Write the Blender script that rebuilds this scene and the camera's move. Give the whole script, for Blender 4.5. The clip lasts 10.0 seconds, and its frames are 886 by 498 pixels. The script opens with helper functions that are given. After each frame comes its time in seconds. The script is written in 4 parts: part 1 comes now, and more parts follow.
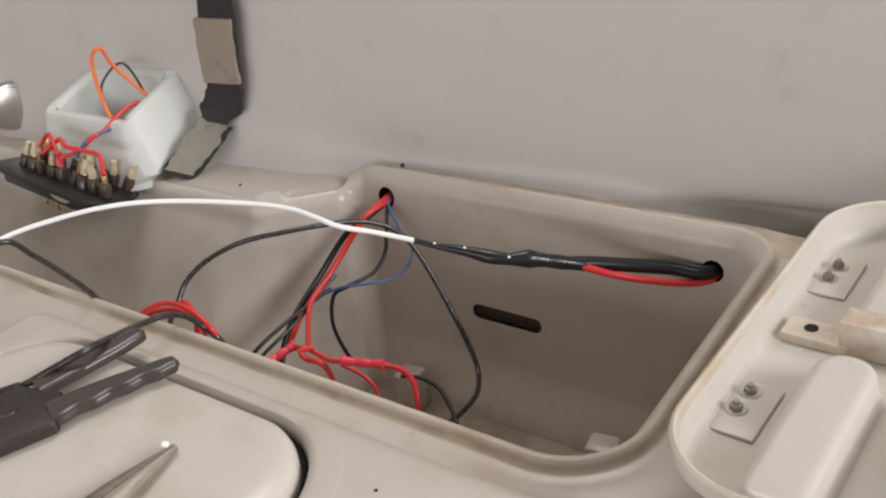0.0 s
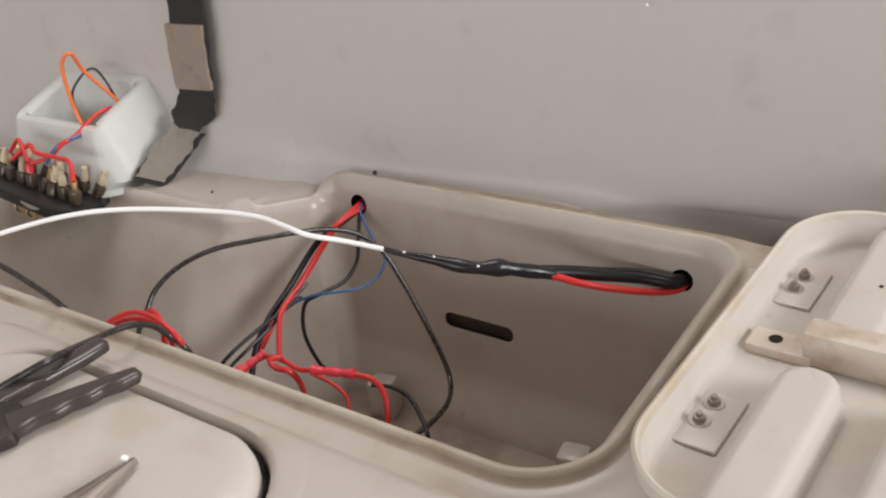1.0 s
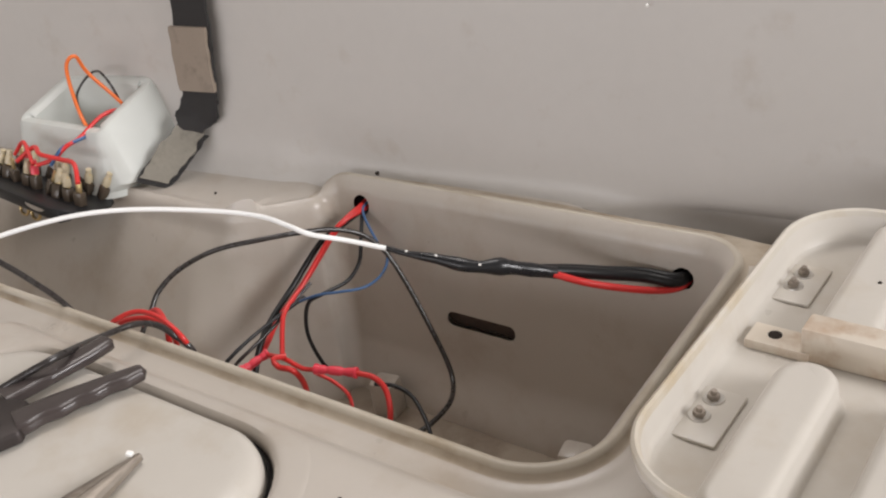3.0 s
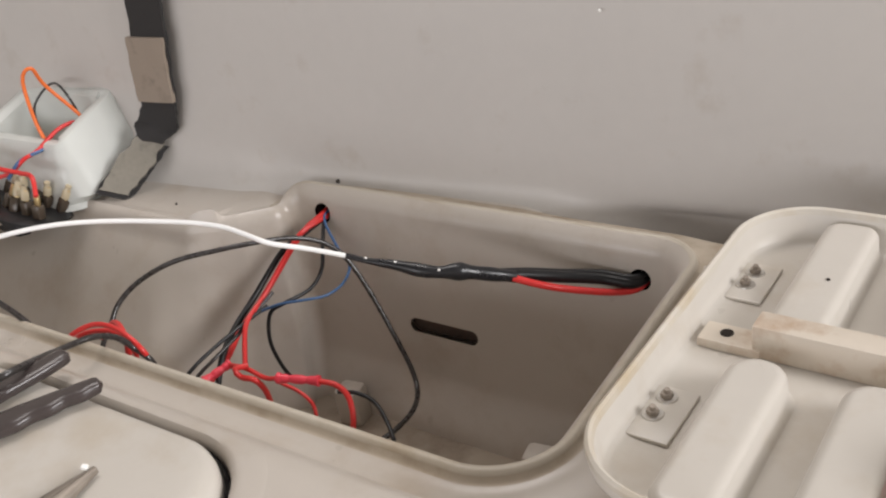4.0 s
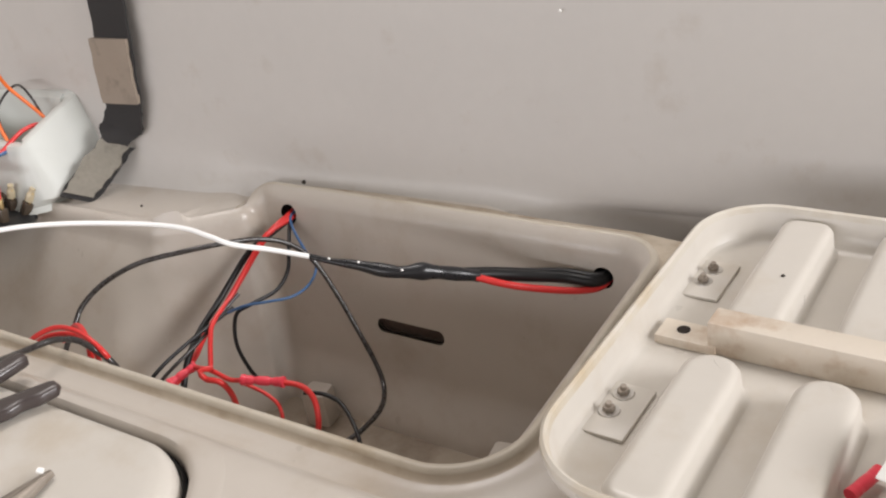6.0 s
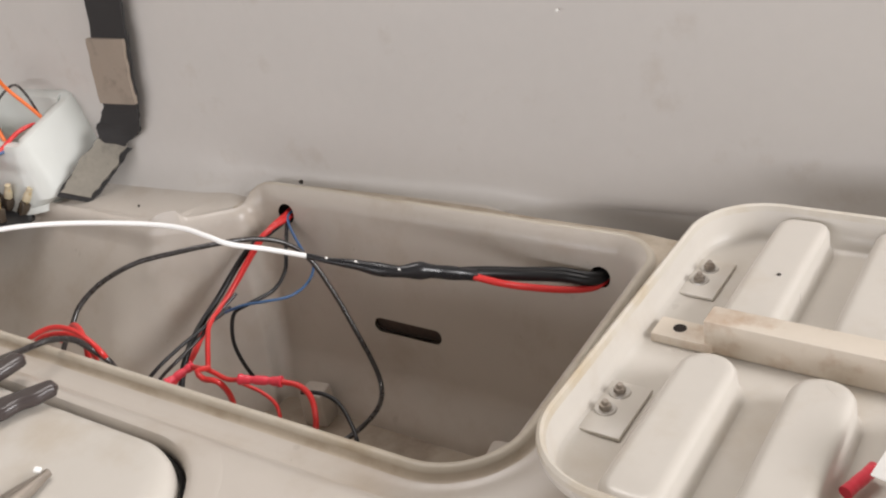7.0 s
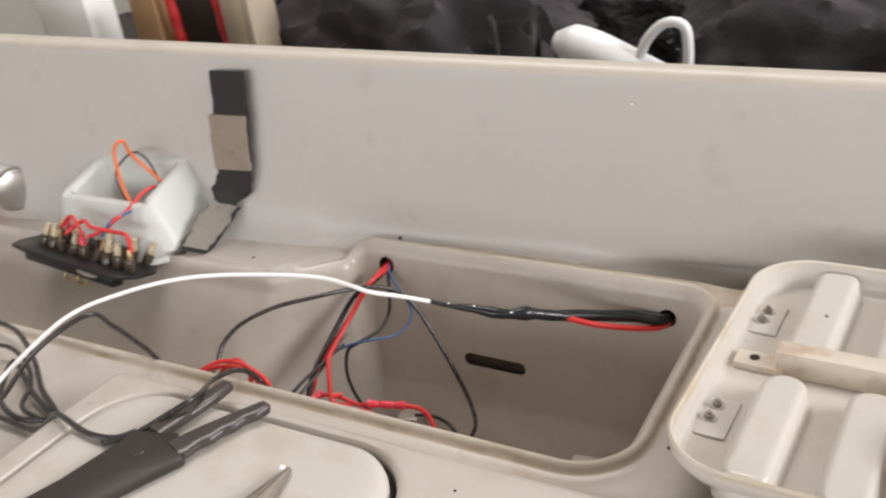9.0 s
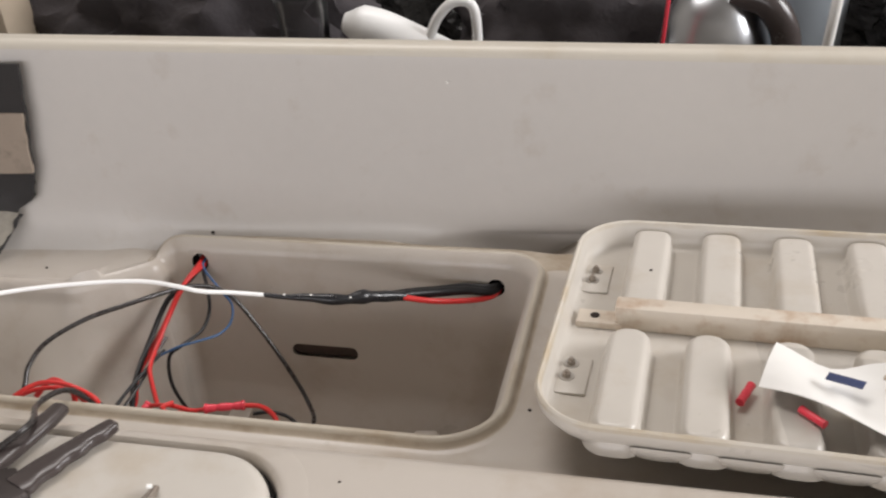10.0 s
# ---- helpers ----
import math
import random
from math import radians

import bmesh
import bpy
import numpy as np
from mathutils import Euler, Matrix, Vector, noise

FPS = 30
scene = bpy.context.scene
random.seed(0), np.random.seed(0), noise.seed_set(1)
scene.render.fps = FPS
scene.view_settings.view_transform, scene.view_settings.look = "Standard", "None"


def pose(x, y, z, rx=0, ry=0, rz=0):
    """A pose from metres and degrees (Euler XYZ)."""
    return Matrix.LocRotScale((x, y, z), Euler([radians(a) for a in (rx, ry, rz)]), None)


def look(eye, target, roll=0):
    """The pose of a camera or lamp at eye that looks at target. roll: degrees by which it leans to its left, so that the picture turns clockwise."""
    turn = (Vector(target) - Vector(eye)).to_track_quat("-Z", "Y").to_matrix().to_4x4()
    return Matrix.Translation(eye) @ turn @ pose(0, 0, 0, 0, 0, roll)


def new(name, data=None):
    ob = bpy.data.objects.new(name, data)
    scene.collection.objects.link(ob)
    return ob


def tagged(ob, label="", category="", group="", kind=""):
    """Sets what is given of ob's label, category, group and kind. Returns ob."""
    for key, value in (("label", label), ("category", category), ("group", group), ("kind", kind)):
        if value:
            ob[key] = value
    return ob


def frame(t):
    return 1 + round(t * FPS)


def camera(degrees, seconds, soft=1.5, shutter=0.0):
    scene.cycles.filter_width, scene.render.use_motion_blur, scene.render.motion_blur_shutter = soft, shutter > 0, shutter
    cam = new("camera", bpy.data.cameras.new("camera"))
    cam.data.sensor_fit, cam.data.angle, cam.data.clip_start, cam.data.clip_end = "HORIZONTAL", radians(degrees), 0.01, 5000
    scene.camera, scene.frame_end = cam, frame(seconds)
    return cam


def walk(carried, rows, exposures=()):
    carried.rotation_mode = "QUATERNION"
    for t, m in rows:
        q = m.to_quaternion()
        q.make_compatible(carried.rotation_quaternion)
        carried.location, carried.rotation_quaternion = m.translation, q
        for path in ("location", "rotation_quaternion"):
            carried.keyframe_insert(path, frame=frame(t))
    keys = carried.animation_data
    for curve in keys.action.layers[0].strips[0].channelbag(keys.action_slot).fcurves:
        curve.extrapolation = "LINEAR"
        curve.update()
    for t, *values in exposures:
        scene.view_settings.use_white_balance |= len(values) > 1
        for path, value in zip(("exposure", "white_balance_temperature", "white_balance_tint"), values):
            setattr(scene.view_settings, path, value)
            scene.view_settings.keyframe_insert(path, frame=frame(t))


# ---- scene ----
cam = camera(51.8, 10.0, 2.2, 0.5)
K = 0.75   # one unit of the plan, in metres
PATH = [
    (0, (0.705, -0.724, 0.441), (-0.44, 0.604, -0.521), -10.3),
    (0.5, (0.708, -0.715, 0.439), (-0.427, 0.62, -0.525), -9.8),
    (1, (0.713, -0.711, 0.441), (-0.405, 0.641, -0.519), -9.7),
    (1.5, (0.716, -0.71, 0.44), (-0.404, 0.645, -0.513), -9.6),
    (2, (0.712, -0.711, 0.437), (-0.405, 0.641, -0.524), -9.3),
    (3.3, (0.722, -0.717, 0.44), (-0.4, 0.642, -0.507), -10.2),
    (3.5, (0.725, -0.717, 0.44), (-0.381, 0.658, -0.502), -10.2),
    (4, (0.731, -0.712, 0.438), (-0.348, 0.68, -0.509), -10.1),
    (4.5, (0.737, -0.71, 0.437), (-0.332, 0.688, -0.515), -10.2),
    (5, (0.744, -0.706, 0.438), (-0.315, 0.698, -0.515), -10.2),
    (5.5, (0.744, -0.706, 0.436), (-0.303, 0.708, -0.515), -9.9),
    (7, (0.746, -0.707, 0.435), (-0.291, 0.714, -0.517), -9.8),
    (7.5, (0.732, -0.714, 0.449), (-0.315, 0.708, -0.49), -9.6),
    (8, (0.72, -0.752, 0.473), (-0.386, 0.645, -0.436), -10.7),
    (8.5, (0.747, -0.856, 0.537), (-0.336, 0.564, -0.364), -9.3),
    (9, (0.713, -0.931, 0.564), (-0.267, 0.569, -0.323), -8.5),
    (9.5, (0.644, -0.962, 0.571), (0.004, 0.676, -0.381), -7.2),
    (10, (0.625, -0.959, 0.569), (0.142, 0.719, -0.406), -5.5),
]
walk(cam, [(t, look(K * Vector(eye), K * Vector(target), roll)) for t, eye, target, roll in PATH],
     ((0, -0.28), (4.7, -0.23), (5.5, -0.06), (7, -0.10), (7.5, 0.0), (9, -0.02), (10, -0.22)))

# ---- world, lights ----
world = bpy.data.worlds.new("sky")
scene.world = world
world.use_nodes = True
wn = world.node_tree.nodes
sky = wn.new("ShaderNodeTexSky")
sky.sky_type = 'NISHITA'
sky.sun_disc = False
sky.sun_elevation = radians(40)
sky.sun_rotation = radians(70)
wn["Background"].inputs[1].default_value = 0.05
world.node_tree.links.new(sky.outputs[0], wn["Background"].inputs[0])


def area(name, eye, target, sx, sy, watts, color):
    data = bpy.data.lights.new(name, 'AREA')
    data.shape, data.size, data.size_y, data.energy, data.color = 'RECTANGLE', sx, sy, watts, color
    ob = new(name, data)
    ob.matrix_world = look(eye, target)
    return ob


# daylight in an unseen wide, high end opening; added fill from behind and overhead
area("door_daylight", (4.88, 0.3, 2.1), (0.0, 0.0, 0.0), 2.6, 1.5, 275, (0.99, 0.97, 0.975))
area("rear_fill", (-0.1, -2.44, 0.42), (0.1, 0.0, 0.25), 2.8, 0.75, 35, (1.0, 0.965, 0.985))
area("roof_fill", (-0.5, 0.8, 3.14), (-0.2, 0.0, 0.0), 2.0, 1.2, 68, (1.0, 0.94, 0.905))


# ---- materials ----
def material(name, base, rough=0.5, metal=0.0, grain=40.0, vary=0.12, bump=0.1, stain=None, stain_scale=6.0,
             stain_low=0.55, stain_high=0.75, spec=0.5, dist=0.002):
    """A painted or moulded surface with fine grain, broad patches and optional stains."""
    m = bpy.data.materials.new(name)
    m.use_nodes = True
    nt = m.node_tree
    n, l = nt.nodes, nt.links
    bs = n["Principled BSDF"]
    bs.inputs["Metallic"].default_value = metal
    bs.inputs["Specular IOR Level"].default_value = spec
    geo = n.new("ShaderNodeNewGeometry")
    fine = n.new("ShaderNodeTexNoise")
    fine.inputs["Scale"].default_value, fine.inputs["Detail"].default_value = grain, 5
    broad = n.new("ShaderNodeTexNoise")
    broad.inputs["Scale"].default_value, broad.inputs["Detail"].default_value = grain * 0.12, 4
    l.new(geo.outputs["Position"], fine.inputs["Vector"])
    l.new(geo.outputs["Position"], broad.inputs["Vector"])
    mix = n.new("ShaderNodeMix")
    mix.data_type = 'RGBA'
    mix.inputs[6].default_value = (*[c * (1 - vary) for c in base], 1)
    mix.inputs[7].default_value = (*[min(1, c * (1 + vary)) for c in base], 1)
    add = n.new("ShaderNodeMath")
    add.operation = 'ADD'
    half = n.new("ShaderNodeMath")
    half.operation = 'MULTIPLY'
    half.inputs[1].default_value = 0.5
    l.new(fine.outputs[0], add.inputs[0])
    l.new(broad.outputs[0], add.inputs[1])
    l.new(add.outputs[0], half.inputs[0])
    l.new(half.outputs[0], mix.inputs[0])
    out = mix.outputs[2]
    if stain:
        spots = n.new("ShaderNodeTexNoise")
        spots.inputs["Scale"].default_value, spots.inputs["Detail"].default_value = stain_scale, 8
        spots.inputs["Roughness"].default_value = 0.62
        l.new(geo.outputs["Position"], spots.inputs["Vector"])
        ramp = n.new("ShaderNodeMapRange")
        ramp.inputs[1].default_value, ramp.inputs[2].default_value = stain_low, stain_high
        ramp.inputs[4].default_value = 0.75
        l.new(spots.outputs[0], ramp.inputs[0])
        over = n.new("ShaderNodeMix")
        over.data_type = 'RGBA'
        over.inputs[7].default_value = (*stain, 1)
        l.new(ramp.outputs[0], over.inputs[0])
        l.new(out, over.inputs[6])
        out = over.outputs[2]
    l.new(out, bs.inputs["Base Color"])
    rr = n.new("ShaderNodeMapRange")
    rr.inputs[3].default_value, rr.inputs[4].default_value = max(0.03, rough - 0.1), min(1, rough + 0.1)
    l.new(half.outputs[0], rr.inputs[0])
    l.new(rr.outputs[0], bs.inputs["Roughness"])
    if bump:
        b = n.new("ShaderNodeBump")
        b.inputs["Strength"].default_value, b.inputs["Distance"].default_value = bump, dist
        l.new(fine.outputs[0], b.inputs["Height"])
        l.new(b.outputs[0], bs.inputs["Normal"])
    return m


GEL = material("grey_gelcoat", (0.51, 0.465, 0.415), 0.30, grain=60, vary=0.05, bump=0.05, stain=(0.34, 0.26, 0.18), stain_scale=13, stain_low=0.50, stain_high=0.86)
HULL = material("hull_side_gelcoat", (0.54, 0.515, 0.488), 0.42, grain=90, vary=0.05, bump=0.06, stain=(0.36, 0.29, 0.22), stain_scale=20, stain_low=0.58, stain_high=0.98)
LIDMAT = material("lid_plastic", (0.57, 0.535, 0.485), 0.30, grain=70, vary=0.05, bump=0.05, stain=(0.42, 0.34, 0.24), stain_scale=16, stain_low=0.52, stain_high=0.88)
BOXMAT = material("white_moulding", (0.585, 0.60, 0.57), 0.35, grain=60, vary=0.06, bump=0.05, stain=(0.45, 0.38, 0.3), stain_scale=12, stain_low=0.6, stain_high=0.85)
RIM = material("yellowed_rim", (0.50, 0.45, 0.375), 0.45, grain=80, vary=0.1, bump=0.06, stain=(0.3, 0.22, 0.13), stain_scale=14, stain_low=0.48, stain_high=0.75)
CAP = material("gunwale_cap", (0.55, 0.51, 0.44), 0.4, grain=60, vary=0.06, bump=0.05, stain=(0.42, 0.35, 0.25), stain_scale=12, stain_low=0.52, stain_high=0.9)
LIDEDGE = material("yellowed_lid_edge", (0.56, 0.52, 0.455), 0.4, grain=80, vary=0.1, bump=0.06, stain=(0.42, 0.31, 0.16), stain_scale=14, stain_low=0.44, stain_high=0.7)
SMOKE = material("smoky_connector", (0.075, 0.056, 0.04), 0.25, grain=200, vary=0.3, bump=0.05)
POT = material("dark_polished_steel", (0.46, 0.47, 0.49), 0.3, metal=1.0, grain=40, vary=0.08, bump=0.02)
GROOVE = material("dirty_groove", (0.46, 0.395, 0.315), 0.6, grain=120, vary=0.15, bump=0.1, stain=(0.26, 0.19, 0.12), stain_scale=22, stain_low=0.46, stain_high=0.7)
# well floor: brown stains, base also darkened to deepen the well's shade
WELLFLOOR = material("darkened_stained_well_floor", (0.33, 0.275, 0.215), 0.7, grain=50, vary=0.25, bump=0.15, stain=(0.12, 0.075, 0.05), stain_scale=18, stain_low=0.45, stain_high=0.7)
# slot back: brown grime with the slot's inner dark painted in
SLOTBACK = material("slot_grime_and_dark", (0.11, 0.08, 0.066), 0.9, grain=260, vary=0.5, bump=0.4)
BLACK = material("black_rubber", (0.010, 0.010, 0.011), 0.38, grain=300, vary=0.2, bump=0.05, spec=0.35)
TAPEBLACK = material("black_tape", (0.012, 0.012, 0.014), 0.28, grain=160, vary=0.3, bump=0.35, dist=0.001)
GREYCABLE = material("dark_grey_cable", (0.032, 0.028, 0.027), 0.28, grain=200, vary=0.2, bump=0.05, spec=0.6)
RED = material("red_insulation", (0.62, 0.032, 0.03), 0.35, grain=200, vary=0.12, bump=0.02)
PINK = material("red_vinyl_sleeve", (0.75, 0.05, 0.08), 0.3, grain=150, vary=0.15, bump=0.05)
ORANGE = material("orange_insulation", (0.8, 0.17, 0.03), 0.4, grain=200, vary=0.1, bump=0.02)
BLUE = material("blue_insulation", (0.05, 0.12, 0.26), 0.4, grain=200, vary=0.1, bump=0.02)
WHITE = material("white_insulation", (0.86, 0.86, 0.85), 0.35, grain=200, vary=0.03, bump=0.02)
WEB = material("black_webbing", (0.022, 0.02, 0.02), 0.75, grain=700, vary=0.4, bump=0.6, dist=0.001)
DUCT = material("grey_cloth_tape", (0.30, 0.245, 0.195), 0.55, grain=350, vary=0.12, bump=0.25, dist=0.001, stain=(0.12, 0.1, 0.08), stain_scale=30)
DUCT2 = material("worn_cloth_tape", (0.23, 0.21, 0.175), 0.5, grain=250, vary=0.25, bump=0.4, dist=0.001, stain=(0.1, 0.09, 0.07), stain_scale=35, stain_low=0.55, stain_high=0.7)
STEEL = material("zinc_steel", (0.55, 0.53, 0.5), 0.32, metal=1.0, grain=150, vary=0.15, bump=0.05)
DARKMETAL = material("dark_tool_steel", (0.06, 0.05, 0.048), 0.45, metal=0.6, grain=150, vary=0.25, bump=0.1, dist=0.001)
JAWMETAL = material("worn_plier_steel", (0.33, 0.29, 0.25), 0.5, metal=0.75, grain=120, vary=0.3, bump=0.1, stain=(0.12, 0.08, 0.05), stain_scale=40, dist=0.001)
GRIP = material("dark_grip_vinyl", (0.06, 0.048, 0.046), 0.25, grain=200, vary=0.25, bump=0.08, dist=0.001)
BRASS = material("brass_terminal", (0.62, 0.47, 0.24), 0.35, metal=0.9, grain=200, vary=0.2, bump=0.05)
CLEAR = material("milky_sleeve", (0.52, 0.44, 0.30), 0.25, grain=200, vary=0.2, bump=0.05)
BARMAT = material("painted_batten", (0.66, 0.59, 0.50), 0.55, grain=120, vary=0.08, bump=0.12, stain=(0.36, 0.19, 0.08), stain_scale=26, stain_low=0.50, stain_high=0.70)
# near-black that paints the shade inside holes; dark crumbs share it
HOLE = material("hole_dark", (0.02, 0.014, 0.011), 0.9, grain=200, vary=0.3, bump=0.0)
PAPER = material("white_card", (0.85, 0.84, 0.81), 0.6, grain=90, vary=0.03, bump=0.03)
INK = material("blue_print", (0.03, 0.045, 0.12), 0.6, grain=200, vary=0.2, bump=0.0)
ROOM = material("garage_wall", (0.36, 0.34, 0.31), 0.85, grain=14, vary=0.12, bump=0.2)
FLOORMAT = material("dusty_concrete", (0.16, 0.14, 0.125), 0.85, grain=20, vary=0.25, bump=0.3)
CLOTH = material("dark_cloth", (0.055, 0.048, 0.052), 0.85, grain=160, vary=0.35, bump=0.5)
PLASTICBAG = material("black_plastic", (0.03, 0.029, 0.029), 0.16, grain=45, vary=0.2, bump=0.9, dist=0.02)
BLUEGREY = material("blue_grey_bucket", (0.42, 0.47, 0.52), 0.4, grain=30, vary=0.06, bump=0.03)
CHROME = material("chrome", (0.75, 0.75, 0.74), 0.12, metal=1.0, grain=60, vary=0.05, bump=0.02)
WOODDARK = material("dark_stained_wood", (0.035, 0.028, 0.024), 0.7, grain=30, vary=0.3, bump=0.2)
CARTON = material("beige_cardboard", (0.46, 0.38, 0.29), 0.8, grain=60, vary=0.1, bump=0.1)
WOOD = material("pine_wood", (0.42, 0.25, 0.12), 0.6, grain=30, vary=0.3, bump=0.2)


def clear_plastic():
    """Thin clear film: mostly see-through, with a gloss."""
    m = bpy.data.materials.new("clear_plastic")
    m.use_nodes = True
    nt = m.node_tree
    n, l = nt.nodes, nt.links
    n.remove(n["Principled BSDF"])
    through_film, gloss, mix, fres = n.new("ShaderNodeBsdfTransparent"), n.new("ShaderNodeBsdfGlossy"), n.new("ShaderNodeMixShader"), n.new("ShaderNodeFresnel")
    through_film.inputs[0].default_value = (0.9, 0.9, 0.9, 1)
    gloss.inputs["Roughness"].default_value = 0.2
    fres.inputs[0].default_value = 1.28
    l.new(fres.outputs[0], mix.inputs[0])
    l.new(through_film.outputs[0], mix.inputs[1])
    l.new(gloss.outputs[0], mix.inputs[2])
    l.new(mix.outputs[0], n["Material Output"].inputs[0])
    return m


GLASS = clear_plastic()


# ---- mesh tools (plan units; K turns them into metres) ----
def finish(name, bm, mat, parent=None, label="", smooth=True, sharp=38):
    bmesh.ops.recalc_face_normals(bm, faces=bm.faces)
    me = bpy.data.meshes.new(name)
    bm.to_mesh(me)
    bm.free()
    me.transform(Matrix.Scale(K, 4))
    if smooth:
        me.polygons.foreach_set("use_smooth", [True] * len(me.polygons))
        me.set_sharp_from_angle(angle=radians(sharp))
    me.materials.append(mat)
    ob = new(name, me)
    if parent:
        ob.parent = parent
    if label:
        ob["label"] = label
    return ob


part = finish


def thing(name, label, category, group="", kind=""):
    ob = new(name)
    ob.empty_display_size = 0.02
    return tagged(ob, label, category, group, kind)


def box(bm, c, s, bevel=0.0, m=None, seg=2):
    r = bmesh.ops.create_cube(bm, size=1.0)
    vs = r["verts"]
    bmesh.ops.scale(bm, vec=s, verts=vs)
    if bevel:
        es = list({e for v in vs for e in v.link_edges})
        rr = bmesh.ops.bevel(bm, geom=es, offset=bevel, segments=seg, affect='EDGES', profile=0.5)
        vs = list({v for f in rr["faces"] for v in f.verts} | {v for v in vs if v.is_valid})
    mm = Matrix.Translation(c) @ (m or Matrix())
    bmesh.ops.transform(bm, matrix=mm, verts=vs)
    return vs


def cyl(bm, a, b, r1, r2=None, seg=16, caps=True):
    a, b = Vector(a), Vector(b)
    d = b - a
    m = Matrix.Translation((a + b) / 2) @ d.to_track_quat('Z', 'Y').to_matrix().to_4x4()
    return bmesh.ops.create_cone(bm, cap_ends=caps, segments=seg, radius1=r1, radius2=r1 if r2 is None else r2, depth=d.length, matrix=m)["verts"]


def smooth_path(pts, step=0.005):
    """Catmull-Rom through the points, at about even steps."""
    p = [Vector(q) for q in pts]
    p = [2 * p[0] - p[1]] + p + [2 * p[-1] - p[-2]]
    out = []
    for i in range(1, len(p) - 2):
        n = max(2, int((p[i + 1] - p[i]).length / step))
        for k in range(n):
            t = k / n
            out.append(0.5 * ((2 * p[i]) + (p[i + 1] - p[i - 1]) * t + (2 * p[i - 1] - 5 * p[i] + 4 * p[i + 1] - p[i + 2]) * t * t
                              + (3 * p[i] - p[i - 1] - 3 * p[i + 1] + p[i + 2]) * t ** 3))
    out.append(p[-2])
    return out


def sweep(bm, path, radius, seg=10):
    """A tube along the path; radius: a number or a function of 0..1."""
    up = Vector((0, 0, 1))
    rings = []
    n = len(path)
    for i, q in enumerate(path):
        d = (path[min(i + 1, n - 1)] - path[max(i - 1, 0)]).normalized()
        a = d.cross(up)
        if a.length < 0.05:
            a = d.cross(Vector((1, 0, 0)))
        a.normalize()
        b = a.cross(d)
        up = b
        r = radius(i / (n - 1)) if callable(radius) else radius
        rings.append([bm.verts.new(q + r * (math.cos(t) * a + math.sin(t) * b)) for t in [2 * math.pi * k / seg for k in range(seg)]])
    for r0, r1 in zip(rings, rings[1:]):
        for k in range(seg):
            bm.faces.new((r0[k], r0[(k + 1) % seg], r1[(k + 1) % seg], r1[k]))
    bm.faces.new(rings[0][::-1])
    bm.faces.new(rings[-1])


def loft(bm, rings, closed=True, cap_start=False, cap_end=False):
    vs = [[bm.verts.new(p) for p in r] for r in rings]
    n = len(vs[0])
    for a, b in zip(vs, vs[1:]):
        for k in range(n if closed else n - 1):
            bm.faces.new((a[k], a[(k + 1) % n], b[(k + 1) % n], b[k]))
    if cap_start:
        bm.faces.new(vs[0][::-1])
    if cap_end:
        bm.faces.new(vs[-1])
    return vs


def fillet(corners, step=0.006):
    """Closed plan outline of (x, y, radius) corners, rounded and cut into even steps, with outward normals."""
    n = len(corners)
    pts = []
    for i in range(n):
        p0, p1, p2 = (Vector(corners[(i + k) % n][:2]) for k in (-1, 0, 1))
        r = corners[i][2]
        u, v = (p0 - p1).normalized(), (p2 - p1).normalized()
        ang = u.angle(v)
        d = r / math.tan(ang / 2)
        a, b = p1 + u * d, p1 + v * d
        c = p1 + (u + v).normalized() * (r / math.sin(ang / 2))
        k = max(3, int(r * (math.pi - ang) / step) + 1)
        a0, a1 = (a - c), (b - c)
        th0 = math.atan2(a0.y, a0.x)
        dth = (math.atan2(a1.y, a1.x) - th0 + math.pi) % (2 * math.pi) - math.pi
        pts += [c + r * Vector((math.cos(th0 + dth * j / k), math.sin(th0 + dth * j / k))) for j in range(k + 1)]
    out = []
    for i, p in enumerate(pts):
        q = pts[(i + 1) % len(pts)]
        m = max(1, round((q - p).length / step))
        out += [p + (q - p) * j / m for j in range(m)]
    m = len(out)
    area2 = sum(out[i].x * out[(i + 1) % m].y - out[(i + 1) % m].x * out[i].y for i in range(m))
    sgn = 1 if area2 > 0 else -1
    nor = []
    for i in range(m):
        d = out[(i + 1) % m] - out[i - 1]
        nor.append(Vector((d.y, -d.x)).normalized() * sgn)
    return out, nor


def ss(a, b, x):
    t = min(1, max(0, (x - a) / (b - a)))
    return t * t * (3 - 2 * t)


def sss(a, b, x):
    t = min(1, max(0, (x - a) / (b - a)))
    return t * t * t * (t * (6 * t - 15) + 10)


# ---- the boat's deck with its open well ----
def wall_y(x):
    return 0.060 + 0.073 * x


def top_z(x):
    return 0.258 - 0.05 * x


PANEL = (-0.045, 0.318, -0.80, -0.418, 0.07)   # the closed cover beside the well: x, x, y, y, corner


def panel_distance(x, y, grow=0.0):
    x0, x1, y0, y1, r = PANEL
    cx, cy, hx, hy = (x0 + x1) / 2, (y0 + y1) / 2, (x1 - x0) / 2 - r, (y1 - y0) / 2 - r
    dx, dy = max(abs(x - cx) - hx, 0), max(abs(y - cy) - hy, 0)
    return math.hypot(dx, dy) - r - grow


def deck_z(x, y, trench=True):
    shelf = ss(-0.03, -0.06, x) * ss(-0.16, -0.1, y)
    z = -0.010 - 0.010 * shelf
    z -= 0.040 * ss(0.25, 0.36, x) * ss(0.52, 0.46, x - 0.2 * (y - 0.06)) * ss(0.036, 0.058, y)
    rise = sss(-0.342, -0.416, y) * ss(-0.115, -0.085, x)
    z += rise * 0.047
    d = panel_distance(x, y)
    if trench and d < 0.024:
        z -= 0.032 * ss(0.017, 0.011, d)
    return z


